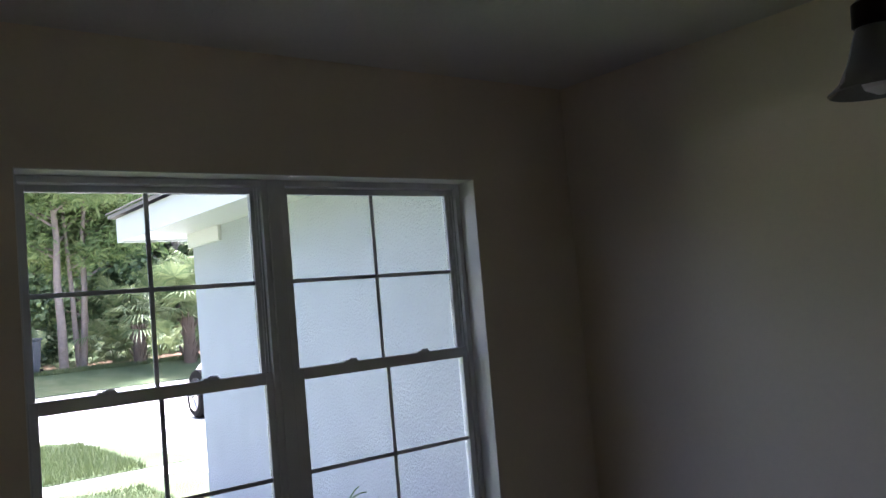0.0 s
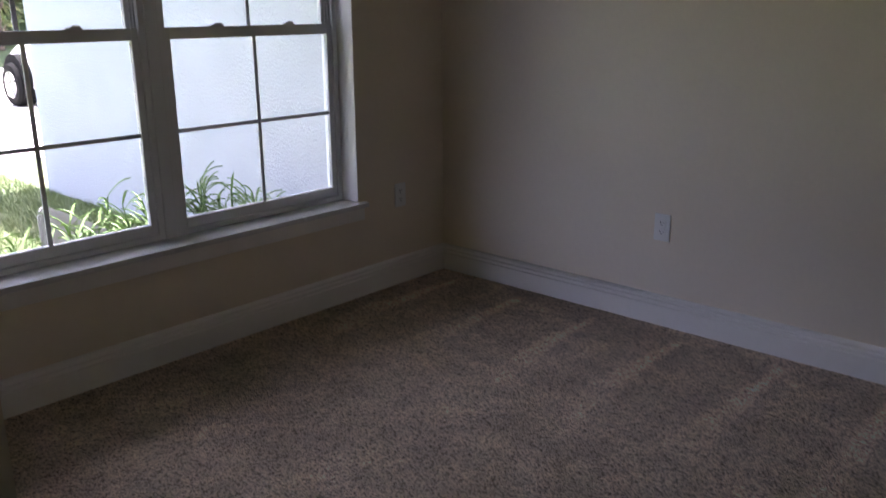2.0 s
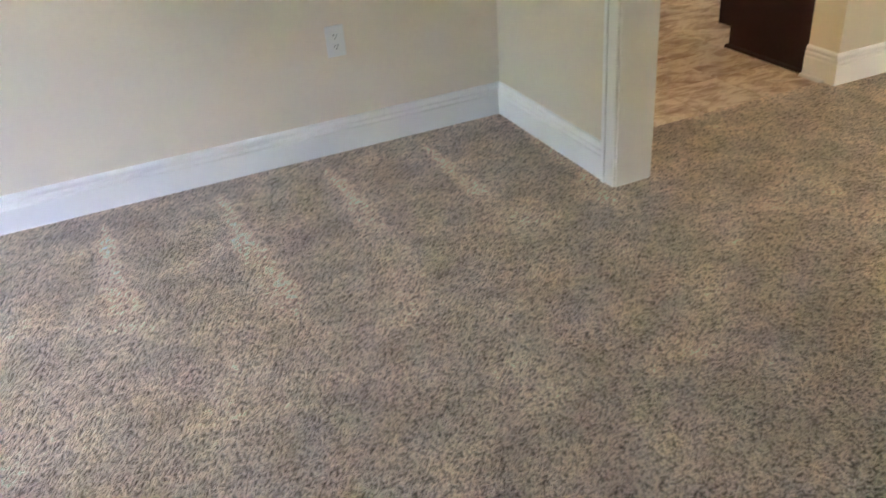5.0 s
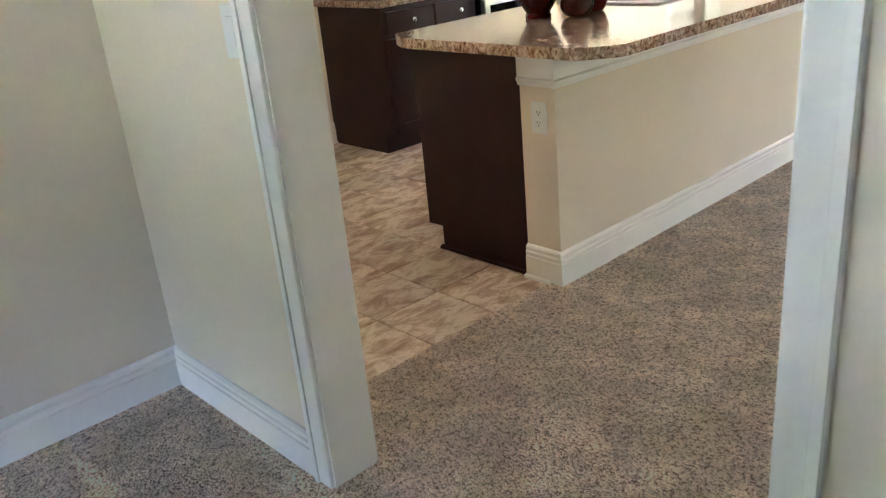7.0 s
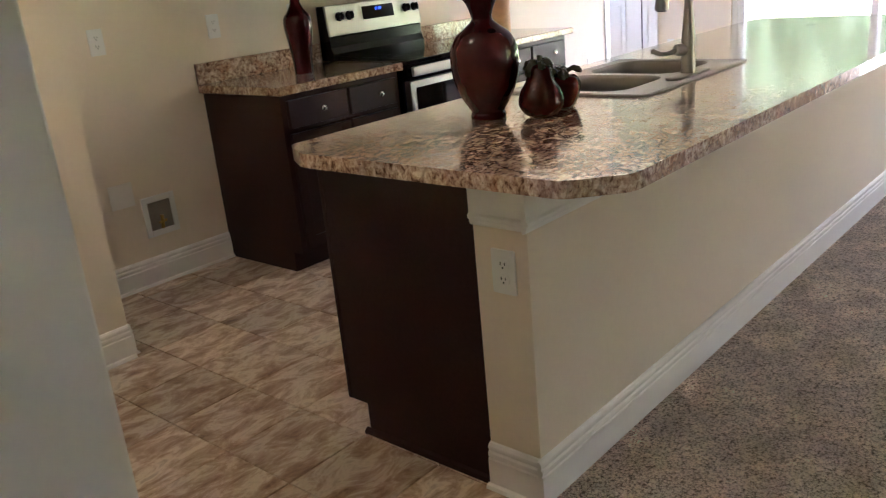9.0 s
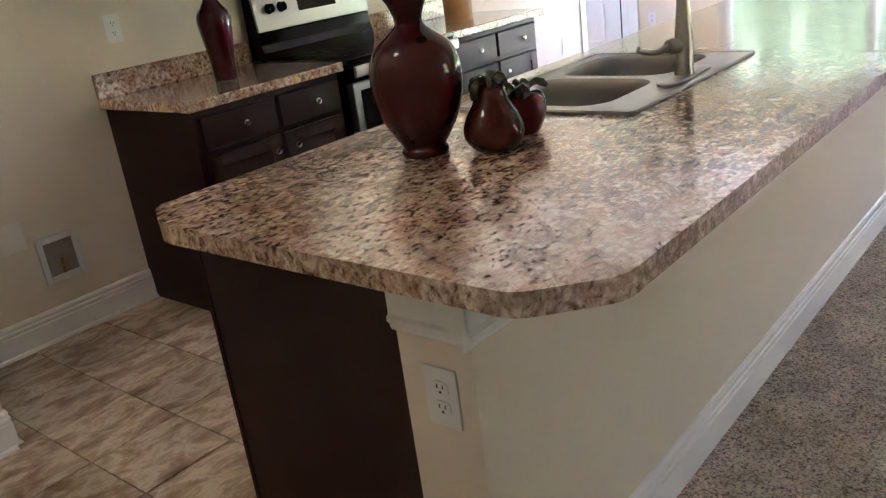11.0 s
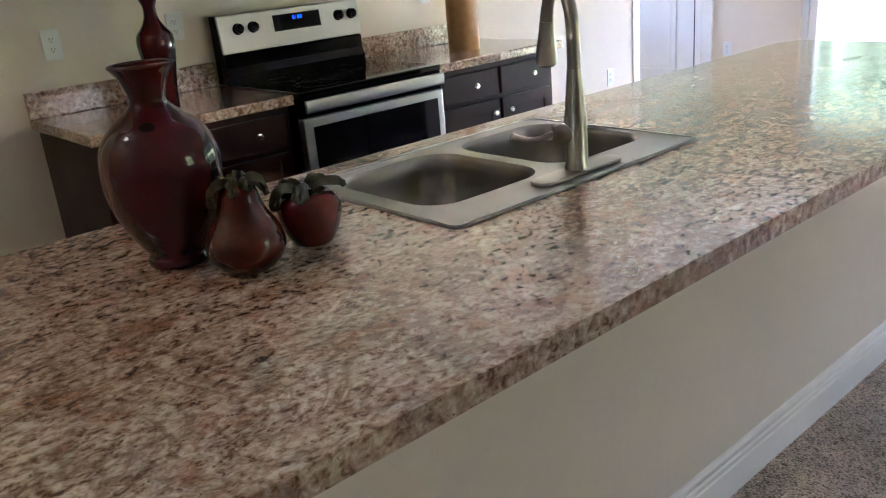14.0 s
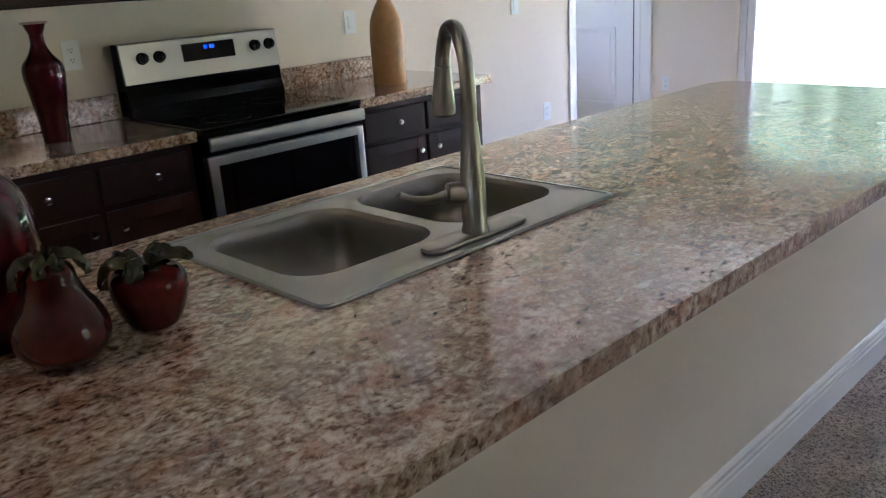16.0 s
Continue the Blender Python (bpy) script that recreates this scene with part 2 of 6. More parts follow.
def carpet_material():
    m = mat("carpet", (0.30, 0.22, 0.165), 0.95, spec=0.1)
    n, l, b = nodes_of(m)
    b.inputs["Sheen Weight"].default_value = 0.15
    b.inputs["Sheen Roughness"].default_value = 0.6
    co = n.new("ShaderNodeTexCoord")
    # tufts: twisted yarn ends, each its own tone, the shade between them painted dark
    warp = n.new("ShaderNodeTexNoise")
    warp.inputs["Scale"].default_value, warp.inputs["Detail"].default_value = 70, 3
    l.new(co.outputs["Object"], warp.inputs["Vector"])
    vm = n.new("ShaderNodeVectorMath")
    vm.operation = 'MULTIPLY_ADD'
    vm.inputs[1].default_value = (0.016, 0.016, 0.016)
    l.new(warp.outputs["Color"], vm.inputs[0])
    l.new(co.outputs["Object"], vm.inputs[2])
    vo = n.new("ShaderNodeTexVoronoi")
    vo.voronoi_dimensions = '2D'
    vo.inputs["Scale"].default_value = 130
    l.new(vm.outputs[0], vo.inputs["Vector"])
    one = n.new("ShaderNodeSeparateColor")
    l.new(vo.outputs["Color"], one.inputs["Color"])
    clump = n.new("ShaderNodeTexNoise")
    clump.inputs["Scale"].default_value, clump.inputs["Detail"].default_value, clump.inputs["Roughness"].default_value = 62, 3, 0.8
    l.new(co.outputs["Object"], clump.inputs["Vector"])
    # broad unevenness of the pile
    pile = n.new("ShaderNodeTexNoise")
    pile.inputs["Scale"].default_value, pile.inputs["Detail"].default_value, pile.inputs["Roughness"].default_value = 7.0, 6, 0.65
    l.new(co.outputs["Object"], pile.inputs["Vector"])
    pr = n.new("ShaderNodeMapRange")
    pr.inputs["From Min"].default_value, pr.inputs["From Max"].default_value = 0.3, 0.7
    pr.inputs["To Min"].default_value, pr.inputs["To Max"].default_value = 0.76, 1.24
    l.new(pile.outputs["Fac"], pr.inputs["Value"])
    # vacuum strokes at the long wall: brushed wedges every 0.4 m, sheen painted pale
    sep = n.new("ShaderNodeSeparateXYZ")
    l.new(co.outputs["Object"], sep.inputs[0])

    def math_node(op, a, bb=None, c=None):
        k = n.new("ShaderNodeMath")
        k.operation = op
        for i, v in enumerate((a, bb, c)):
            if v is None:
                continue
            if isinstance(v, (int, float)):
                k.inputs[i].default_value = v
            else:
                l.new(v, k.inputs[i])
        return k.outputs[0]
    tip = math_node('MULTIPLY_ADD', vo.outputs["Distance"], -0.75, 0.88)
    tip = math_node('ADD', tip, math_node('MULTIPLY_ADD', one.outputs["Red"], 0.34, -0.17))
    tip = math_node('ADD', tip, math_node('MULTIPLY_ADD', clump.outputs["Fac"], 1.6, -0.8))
    # low end of the ramp: pile shade put into the colour
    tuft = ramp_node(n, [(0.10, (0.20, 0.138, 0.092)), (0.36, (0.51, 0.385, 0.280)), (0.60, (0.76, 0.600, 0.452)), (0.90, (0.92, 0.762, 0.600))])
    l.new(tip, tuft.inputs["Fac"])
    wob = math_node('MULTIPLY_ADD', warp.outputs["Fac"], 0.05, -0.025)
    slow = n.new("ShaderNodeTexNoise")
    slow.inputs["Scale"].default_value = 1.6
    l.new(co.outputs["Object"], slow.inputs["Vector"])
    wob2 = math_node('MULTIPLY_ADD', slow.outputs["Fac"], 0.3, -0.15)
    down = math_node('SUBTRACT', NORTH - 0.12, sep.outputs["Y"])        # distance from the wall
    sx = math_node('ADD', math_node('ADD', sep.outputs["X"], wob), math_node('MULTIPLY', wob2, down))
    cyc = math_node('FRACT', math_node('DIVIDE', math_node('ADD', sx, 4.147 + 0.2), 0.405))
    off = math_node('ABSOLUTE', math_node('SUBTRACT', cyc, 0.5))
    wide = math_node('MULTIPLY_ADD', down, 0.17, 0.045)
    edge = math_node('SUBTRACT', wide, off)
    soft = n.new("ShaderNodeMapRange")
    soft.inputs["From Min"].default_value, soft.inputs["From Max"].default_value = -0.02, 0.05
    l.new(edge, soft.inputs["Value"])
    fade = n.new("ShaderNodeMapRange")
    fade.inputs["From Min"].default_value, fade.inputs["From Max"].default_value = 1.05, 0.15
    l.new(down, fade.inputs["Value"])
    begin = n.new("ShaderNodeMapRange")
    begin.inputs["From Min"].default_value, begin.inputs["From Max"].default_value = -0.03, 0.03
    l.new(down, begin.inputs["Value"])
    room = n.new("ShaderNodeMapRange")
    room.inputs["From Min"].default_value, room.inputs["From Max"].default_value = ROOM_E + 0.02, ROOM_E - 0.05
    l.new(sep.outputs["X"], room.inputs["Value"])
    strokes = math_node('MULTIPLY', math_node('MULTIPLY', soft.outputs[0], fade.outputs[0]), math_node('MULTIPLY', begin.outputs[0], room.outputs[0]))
    # pale scuffs where feet and the vacuum turned the pile
    scuff = n.new("ShaderNodeTexNoise")
    scuff.inputs["Scale"].default_value, scuff.inputs["Detail"].default_value, scuff.inputs["Roughness"].default_value, scuff.inputs["Distortion"].default_value = 3.6, 6, 0.68, 0.6
    l.new(co.outputs["Object"], scuff.inputs["Vector"])
    sr = n.new("ShaderNodeMapRange")
    sr.inputs["From Min"].default_value, sr.inputs["From Max"].default_value, sr.inputs["To Max"].default_value = 0.52, 0.64, 0.26
    l.new(scuff.outputs["Fac"], sr.inputs["Value"])
    # the brushed nap's sheen is put into the base colour with the scuffs
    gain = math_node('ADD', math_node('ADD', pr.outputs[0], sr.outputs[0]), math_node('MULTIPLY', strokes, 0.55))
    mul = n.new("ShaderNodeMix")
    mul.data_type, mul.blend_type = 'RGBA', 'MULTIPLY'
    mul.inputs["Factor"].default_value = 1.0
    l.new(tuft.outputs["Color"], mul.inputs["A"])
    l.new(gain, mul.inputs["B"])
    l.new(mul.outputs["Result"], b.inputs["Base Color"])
    hs = math_node('ADD', tip, math_node('MULTIPLY', pile.outputs["Fac"], 2.0))
    bp = n.new("ShaderNodeBump")
    bp.inputs["Strength"].default_value, bp.inputs["Distance"].default_value = 1.0, 0.020
    l.new(hs, bp.inputs["Height"])
    l.new(bp.outputs[0], b.inputs["Normal"])
    return m


CARPET = carpet_material()


def tile_material():
    """Slate-look floor tile: cloudy beige, brown and grey, each tile its own cut."""
    m = mat("slate_tile", (0.4, 0.3, 0.2), 0.42)
    n, l, b = nodes_of(m)
    co, info = n.new("ShaderNodeTexCoord"), n.new("ShaderNodeObjectInfo")
    vm = n.new("ShaderNodeVectorMath")
    vm.operation = 'MULTIPLY_ADD'
    vm.inputs[1].default_value = (37.0, 53.0, 11.0)
    l.new(info.outputs["Random"], vm.inputs[0])
    l.new(co.outputs["Object"], vm.inputs[2])
    st = n.new("ShaderNodeMapping")
    st.inputs["Scale"].default_value = (1.0, 1.9, 1.0)
    st.inputs["Rotation"].default_value = (0, 0, radians(28))
    l.new(vm.outputs[0], st.inputs["Vector"])
    cloud = n.new("ShaderNodeTexNoise")
    cloud.inputs["Scale"].default_value, cloud.inputs["Detail"].default_value, cloud.inputs["Distortion"].default_value = 7.0, 9, 0.5
    cloud.inputs["Roughness"].default_value = 0.70
    l.new(st.outputs[0], cloud.inputs["Vector"])
    r = ramp_node(n, [(0.30, (0.20, 0.110, 0.060)), (0.42, (0.40, 0.260, 0.160)), (0.50, (0.56, 0.415, 0.290)), (0.575, (0.76, 0.640, 0.505)), (0.66, (0.52, 0.41, 0.31))])
    l.new(cloud.outputs["Fac"], r.inputs["Fac"])
    tone = n.new("ShaderNodeMapRange")
    tone.inputs["To Min"].default_value, tone.inputs["To Max"].default_value = 0.78, 1.15
    l.new(info.outputs["Random"], tone.inputs["Value"])
    mul = n.new("ShaderNodeMix")
    mul.data_type, mul.blend_type = 'RGBA', 'MULTIPLY'
    mul.inputs["Factor"].default_value = 1.0
    l.new(r.outputs["Color"], mul.inputs["A"])
    l.new(tone.outputs[0], mul.inputs["B"])
    l.new(mul.outputs["Result"], b.inputs["Base Color"])
    bp = n.new("ShaderNodeBump")
    bp.inputs["Strength"].default_value, bp.inputs["Distance"].default_value = 0.5, 0.004
    l.new(cloud.outputs["Fac"], bp.inputs["Height"])
    l.new(bp.outputs[0], b.inputs["Normal"])
    return m


TILE = tile_material()
GROUT = mat("grout", (0.36, 0.29, 0.23), 0.9, var=0.15, fine=80, bump=0.3)


def laminate_material():
    """Granite-look laminate: tan ground, cream flecks, brown and dark blotches, glossy."""
    m = mat("granite_laminate", (0.4, 0.3, 0.2), 0.16, spec=0.50, rough_var=0.03)
    n, l, b = nodes_of(m)
    b.inputs["Coat Weight"].default_value, b.inputs["Coat Roughness"].default_value = 0.8, 0.10
    co = n.new("ShaderNodeTexCoord")
    st = n.new("ShaderNodeMapping")
    st.inputs["Scale"].default_value = (1.0, 1.35, 1.0)
    st.inputs["Rotation"].default_value = (0, 0, radians(-15))
    l.new(co.outputs["Object"], st.inputs["Vector"])
    a, c, d = n.new("ShaderNodeTexNoise"), n.new("ShaderNodeTexNoise"), n.new("ShaderNodeTexNoise")
    for k, s, dt, ro in ((a, 62, 4, 0.68), (c, 10, 4, 0.6), (d, 95, 3, 0.6)):
        k.inputs["Scale"].default_value, k.inputs["Detail"].default_value, k.inputs["Roughness"].default_value = s, dt, ro
        k.inputs["Distortion"].default_value = 0.5
        l.new(st.outputs[0], k.inputs["Vector"])
    base = ramp_node(n, [(0.35, (0.070, 0.036, 0.022)), (0.415, (0.19, 0.108, 0.067)), (0.455, (0.38, 0.253, 0.174)), (0.515, (0.545, 0.400, 0.290)), (0.585, (0.73, 0.60, 0.465))])
    e = n.new("ShaderNodeTexNoise")
    e.inputs["Scale"].default_value, e.inputs["Detail"].default_value, e.inputs["Roughness"].default_value, e.inputs["Distortion"].default_value = 23, 5, 0.62, 1.6
    l.new(st.outputs[0], e.inputs["Vector"])
    blend = n.new("ShaderNodeMix")
    blend.inputs["Factor"].default_value = 0.42
    l.new(a.outputs["Fac"], blend.inputs["A"])
    l.new(e.outputs["Fac"], blend.inputs["B"])
    l.new(blend.outputs["Result"], base.inputs["Fac"])
    tone = ramp_node(n, [(0.34, (0.80, 0.60, 0.50)), (0.44, (0.92, 0.86, 0.82)), (0.56, (1.06, 1.05, 1.02)), (0.68, (0.80, 0.79, 0.78))])
    l.new(c.outputs["Fac"], tone.inputs["Fac"])
    mul = n.new("ShaderNodeMix")
    mul.data_type, mul.blend_type = 'RGBA', 'MULTIPLY'
    mul.inputs["Factor"].default_value = 1.0
    l.new(base.outputs["Color"], mul.inputs["A"])
    l.new(tone.outputs["Color"], mul.inputs["B"])
    fle = ramp_node(n, [(0.36, (0, 0, 0)), (0.33, (1, 1, 1))])
    fle.color_ramp.elements[0].position, fle.color_ramp.elements[1].position = 0.30, 0.37
    fle.color_ramp.elements[0].color, fle.color_ramp.elements[1].color = (1, 1, 1, 1), (0, 0, 0, 1)
    l.new(d.outputs["Fac"], fle.inputs["Fac"])
    mx = n.new("ShaderNodeMix")
    mx.data_type = 'RGBA'
    l.new(fle.outputs["Color"], mx.inputs["Factor"])
    l.new(mul.outputs["Result"], mx.inputs["A"])
    mx.inputs["B"].default_value = (0.12, 0.066, 0.042, 1)
    l.new(mx.outputs["Result"], b.inputs["Base Color"])
    # thin wandering veins
    v = n.new("ShaderNodeTexNoise")
    v.inputs["Scale"].default_value, v.inputs["Detail"].default_value, v.inputs["Roughness"].default_value, v.inputs["Distortion"].default_value = 4.2, 5, 0.62, 0.8
    l.new(co.outputs["Object"], v.inputs["Vector"])
    vein = ramp_node(n, [(0.470, (0, 0, 0)), (0.496, (0.5, 0.5, 0.5)), (0.504, (0.5, 0.5, 0.5)), (0.528, (0, 0, 0))])
    l.new(v.outputs["Fac"], vein.inputs["Fac"])
    mv = n.new("ShaderNodeMix")
    mv.data_type = 'RGBA'
    l.new(vein.outputs["Color"], mv.inputs["Factor"])
    l.new(mx.outputs["Result"], mv.inputs["A"])
    mv.inputs["B"].default_value = (0.17, 0.098, 0.062, 1)
    l.new(mv.outputs["Result"], b.inputs["Base Color"])
    bp = n.new("ShaderNodeBump")
    bp.inputs["Strength"].default_value, bp.inputs["Distance"].default_value = 0.06, 0.002
    l.new(d.outputs["Fac"], bp.inputs["Height"])
    l.new(bp.outputs[0], b.inputs["Normal"])
    return m


LAMINATE = laminate_material()


def lawn_material():
    m = mat("lawn", (0.14, 0.22, 0.05), 0.9)
    n, l, b = nodes_of(m)
    co = n.new("ShaderNodeTexCoord")
    a = n.new("ShaderNodeTexNoise")
    a.inputs["Scale"].default_value, a.inputs["Detail"].default_value, a.inputs["Roughness"].default_value = 1.2, 9, 0.75
    l.new(co.outputs["Object"], a.inputs["Vector"])
    r = ramp_node(n, [(0.3, (0.046, 0.075, 0.028)), (0.5, (0.095, 0.130, 0.052)), (0.7, (0.16, 0.17, 0.085))])
    l.new(a.outputs["Fac"], r.inputs["Fac"])
    l.new(r.outputs["Color"], b.inputs["Base Color"])
    f = n.new("ShaderNodeTexNoise")
    f.inputs["Scale"].default_value = 40
    l.new(co.outputs["Object"], f.inputs["Vector"])
    bp = n.new("ShaderNodeBump")
    bp.inputs["Strength"].default_value, bp.inputs["Distance"].default_value = 1.0, 0.03
    l.new(f.outputs["Fac"], bp.inputs["Height"])
    l.new(bp.outputs[0], b.inputs["Normal"])
    return m


LAWN = lawn_material()


def glow(name, colour, strength):
    m = bpy.data.materials.new(name)
    m.use_nodes = True
    n, l, b = nodes_of(m)
    b.inputs["Base Color"].default_value = (*colour, 1)
    b.inputs["Emission Color"].default_value = (*colour, 1)
    b.inputs["Emission Strength"].default_value = strength
    return m


CLOCK_BLUE = glow("clock_digits", (0.04, 0.10, 1.0), 0.05)
BULB_GLOW = glow("bulb_glow", (1.0, 0.72, 0.42), 1.0)


# ---- mesh helpers ----
def link_mesh(name, bm, material, smooth=False):
    me = bpy.data.meshes.new(name)
    bmesh.ops.recalc_face_normals(bm, faces=bm.faces)
    bm.to_mesh(me)
    bm.free()
    me.materials.append(material)
    if smooth:
        for p in me.polygons:
            p.use_smooth = True
        me.set_sharp_from_angle(angle=radians(38))
    return new(name, me)


def part(name, bm, material, parent, label="", smooth=False):
    ob = link_mesh(name, bm, material, smooth)
    ob.parent = parent
    if label:
        tagged(ob, label)
    return ob


def thing(name, label, category, group="", at=None):
    ob = new(name)
    ob.empty_display_size = 0.1
    if at is not None:
        ob.matrix_basis = at
    return tagged(ob, label, category, group)


def structure(name, bm, material, label, category):
    return tagged(link_mesh(name, bm, material), label, category, kind="structure")


def box(bm, x0, x1, y0, y1, z0, z1, bevel=0.0):
    r = bmesh.ops.create_cube(bm, size=1.0, matrix=Matrix.LocRotScale(((x0 + x1) / 2, (y0 + y1) / 2, (z0 + z1) / 2), None, (abs(x1 - x0), abs(y1 - y0), abs(z1 - z0))))
    if bevel:
        edges = list({e for v in r["verts"] for e in v.link_edges})
        bmesh.ops.bevel(bm, geom=edges, offset=bevel, segments=2, affect='EDGES', profile=0.6)
    return bm


def boxes(*rows, bevel=0.0):
    bm = bmesh.new()
    for r in rows:
        box(bm, *r, bevel=bevel)
    return bm


def lathe(bm, profile, seg=32, at=(0, 0, 0), closed=True):
    rings = []
    for r, z in profile:
        rings.append([bm.verts.new((at[0] + r * math.cos(2 * math.pi * i / seg), at[1] + r * math.sin(2 * math.pi * i / seg), at[2] + z)) for i in range(seg)])
    for a, b in zip(rings, rings[1:]):
        for i in range(seg):
            bm.faces.new((a[i], a[(i + 1) % seg], b[(i + 1) % seg], b[i]))
    if closed:
        bm.faces.new(rings[0][::-1])
        bm.faces.new(rings[-1])
    return bm


def tube(bm, pts, radii, seg=16):
    """A round tube along a path, with closed ends."""
    pts = [Vector(p) for p in pts]
    if isinstance(radii, (int, float)):
        radii = [radii] * len(pts)
    rings, side = [], None
    for i, p in enumerate(pts):
        d = (pts[min(i + 1, len(pts) - 1)] - pts[max(i - 1, 0)]).normalized()
        if side is None:
            side = d.orthogonal().normalized()
        side = (side - d * side.dot(d)).normalized()
        up = d.cross(side)
        rings.append([bm.verts.new(p + radii[i] * (math.cos(2 * math.pi * k / seg) * side + math.sin(2 * math.pi * k / seg) * up)) for k in range(seg)])
    for a, b in zip(rings, rings[1:]):
        for k in range(seg):
            bm.faces.new((a[k], a[(k + 1) % seg], b[(k + 1) % seg], b[k]))
    bm.faces.new(rings[0][::-1])
    bm.faces.new(rings[-1])
    return bm


def smooth_curve(ctrl, n=8):
    """Points of a smooth curve through the given ones."""
    c = [Vector(p) for p in ctrl]
    out = []
    for i in range(len(c) - 1):
        p0, p1, p2, p3 = c[max(i - 1, 0)], c[i], c[i + 1], c[min(i + 2, len(c) - 1)]
        for k in range(n):
            t = k / n
            out.append(0.5 * (2 * p1 + (p2 - p0) * t + (2 * p0 - 5 * p1 + 4 * p2 - p3) * t * t + (3 * p1 - p0 - 3 * p2 + p3) * t ** 3))
    out.append(c[-1])
    return out


def round_rect(x0, x1, y0, y1, r, n=6):
    pts = []
    for cx, cy, a in ((x1 - r, y1 - r, 0), (x0 + r, y1 - r, 90), (x0 + r, y0 + r, 180), (x1 - r, y0 + r, 270)):
        for k in range(n + 1):
            t = radians(a + 90 * k / n)
            pts.append((cx + r * math.cos(t), cy + r * math.sin(t)))
    return pts


def slab(bm, outline, z0, z1, holes=(), bevel=0.0, seg=2):
    """A flat slab with its outline and holes, edges eased."""
    loops = [outline, *holes]
    tops = []
    edges = []
    for lp in loops:
        vs = [bm.verts.new((x, y, z1)) for x, y in lp]
        tops.append(vs)
        edges += [bm.edges.new((vs[i], vs[(i + 1) % len(vs)])) for i in range(len(vs))]
    filled = bmesh.ops.triangle_fill(bm, use_beauty=True, use_dissolve=False, edges=edges)
    faces = [g for g in filled["geom"] if isinstance(g, bmesh.types.BMFace)]
    low = {}
    for vs in tops:
        for v in vs:
            low[v] = bm.verts.new((v.co.x, v.co.y, z0))
    for f in faces:
        bm.faces.new([low[v] for v in reversed(f.verts)])
    for vs in tops:
        for i in range(len(vs)):
            a, b = vs[i], vs[(i + 1) % len(vs)]
            bm.faces.new((a, b, low[b], low[a]))
    bmesh.ops.recalc_face_normals(bm, faces=bm.faces)
    if bevel:
        bm.edges.ensure_lookup_table()
        top_edges = [bm.edges.get((tops[0][i], tops[0][(i + 1) % len(tops[0])])) for i in range(len(tops[0]))]
        low_edges = [bm.edges.get((low[tops[0][i]], low[tops[0][(i + 1) % len(tops[0])]])) for i in range(len(tops[0]))]
        bmesh.ops.bevel(bm, geom=[e for e in top_edges + low_edges if e], offset=bevel, segments=seg, affect='EDGES', profile=0.5)
    return bm


def moulding(bm, p0, p1, inward, profile):
    """Runs a profile (distance from the wall, height) along a wall from p0 to p1."""
    p0, p1, inward = Vector((*p0, 0)), Vector((*p1, 0)), Vector((*inward, 0))
    ends = []
    for p in (p0, p1):
        ends.append([bm.verts.new(p + inward * d + Vector((0, 0, z))) for d, z in profile])
    a, b = ends
    n = len(profile)
    for i in range(n):
        j = (i + 1) % n
        bm.faces.new((a[i], a[j], b[j], b[i]))
    bm.faces.new(a[::-1])
    bm.faces.new(b)
    return bm


BASE_PROFILE = [(0.0, 0.0), (0.016, 0.0), (0.016, 0.092), (0.0125, 0.096), (0.0125, 0.100), (0.015, 0.104), (0.015, 0.112), (0.0105, 0.117), (0.0105, 0.121), (0.0125, 0.125), (0.0115, 0.132), (0.006, 0.139), (0.0, 0.141)]
SHOE_PROFILE = [(0.016, 0.0), (0.029, 0.0), (0.029, 0.006), (0.025, 0.014), (0.016, 0.018)]


def baseboard(name, p0, p1, inward, shoe=False):
    bm = moulding(bmesh.new(), p0, p1, inward, BASE_PROFILE)
    if shoe:
        moulding(bm, p0, p1, inward, SHOE_PROFILE)
    return structure(name, bm, TRIM, "white painted baseboard with grooved top along the wall", "baseboard")


# ---- walls, floor, ceiling ----
T = 0.14
W0 = WEST - 0.20
WALL_LABEL = "cream painted wall with a faint roller texture"
structure("wall_west", boxes(
    (W0, WEST, SOUTH, WIN_Y0, -0.15, CEIL), (W0, WEST, WIN_Y1, NORTH + T, -0.15, CEIL),
    (W0, WEST, WIN_Y0, WIN_Y1, -0.15, WIN_Z0 - 0.02), (W0, WEST, WIN_Y0, WIN_Y1, WIN_Z1, CEIL)), WALL, WALL_LABEL, "wall")
structure("wall_north", boxes((WEST, HALL_W, NORTH, NORTH + T, -0.05, CEIL)), WALL, WALL_LABEL, "wall")
structure("wall_opening", boxes(
    (ROOM_E, HALL_W, OPEN_N, NORTH, -0.05, CEIL), (ROOM_E, HALL_W, SOUTH, OPEN_S, -0.05, CEIL), (ROOM_E, HALL_W, OPEN_S, OPEN_N, 2.10, CEIL)), WALL, WALL_LABEL, "wall")
structure("wall_hall", boxes((HALL_W - T, HALL_W, NORTH + T, JOG_Y + T, -0.05, CEIL)), WALL, WALL_LABEL, "wall")
structure("wall_jog", boxes((HALL_W, JOG_X, JOG_Y, KITCH_N + T, -0.05, CEIL)), WALL, WALL_LABEL, "wall")
structure("wall_kitchen", boxes((JOG_X, CORNER_X, KITCH_N, KITCH_N + T, -0.05, CEIL)), WALL, WALL_LABEL, "wall")
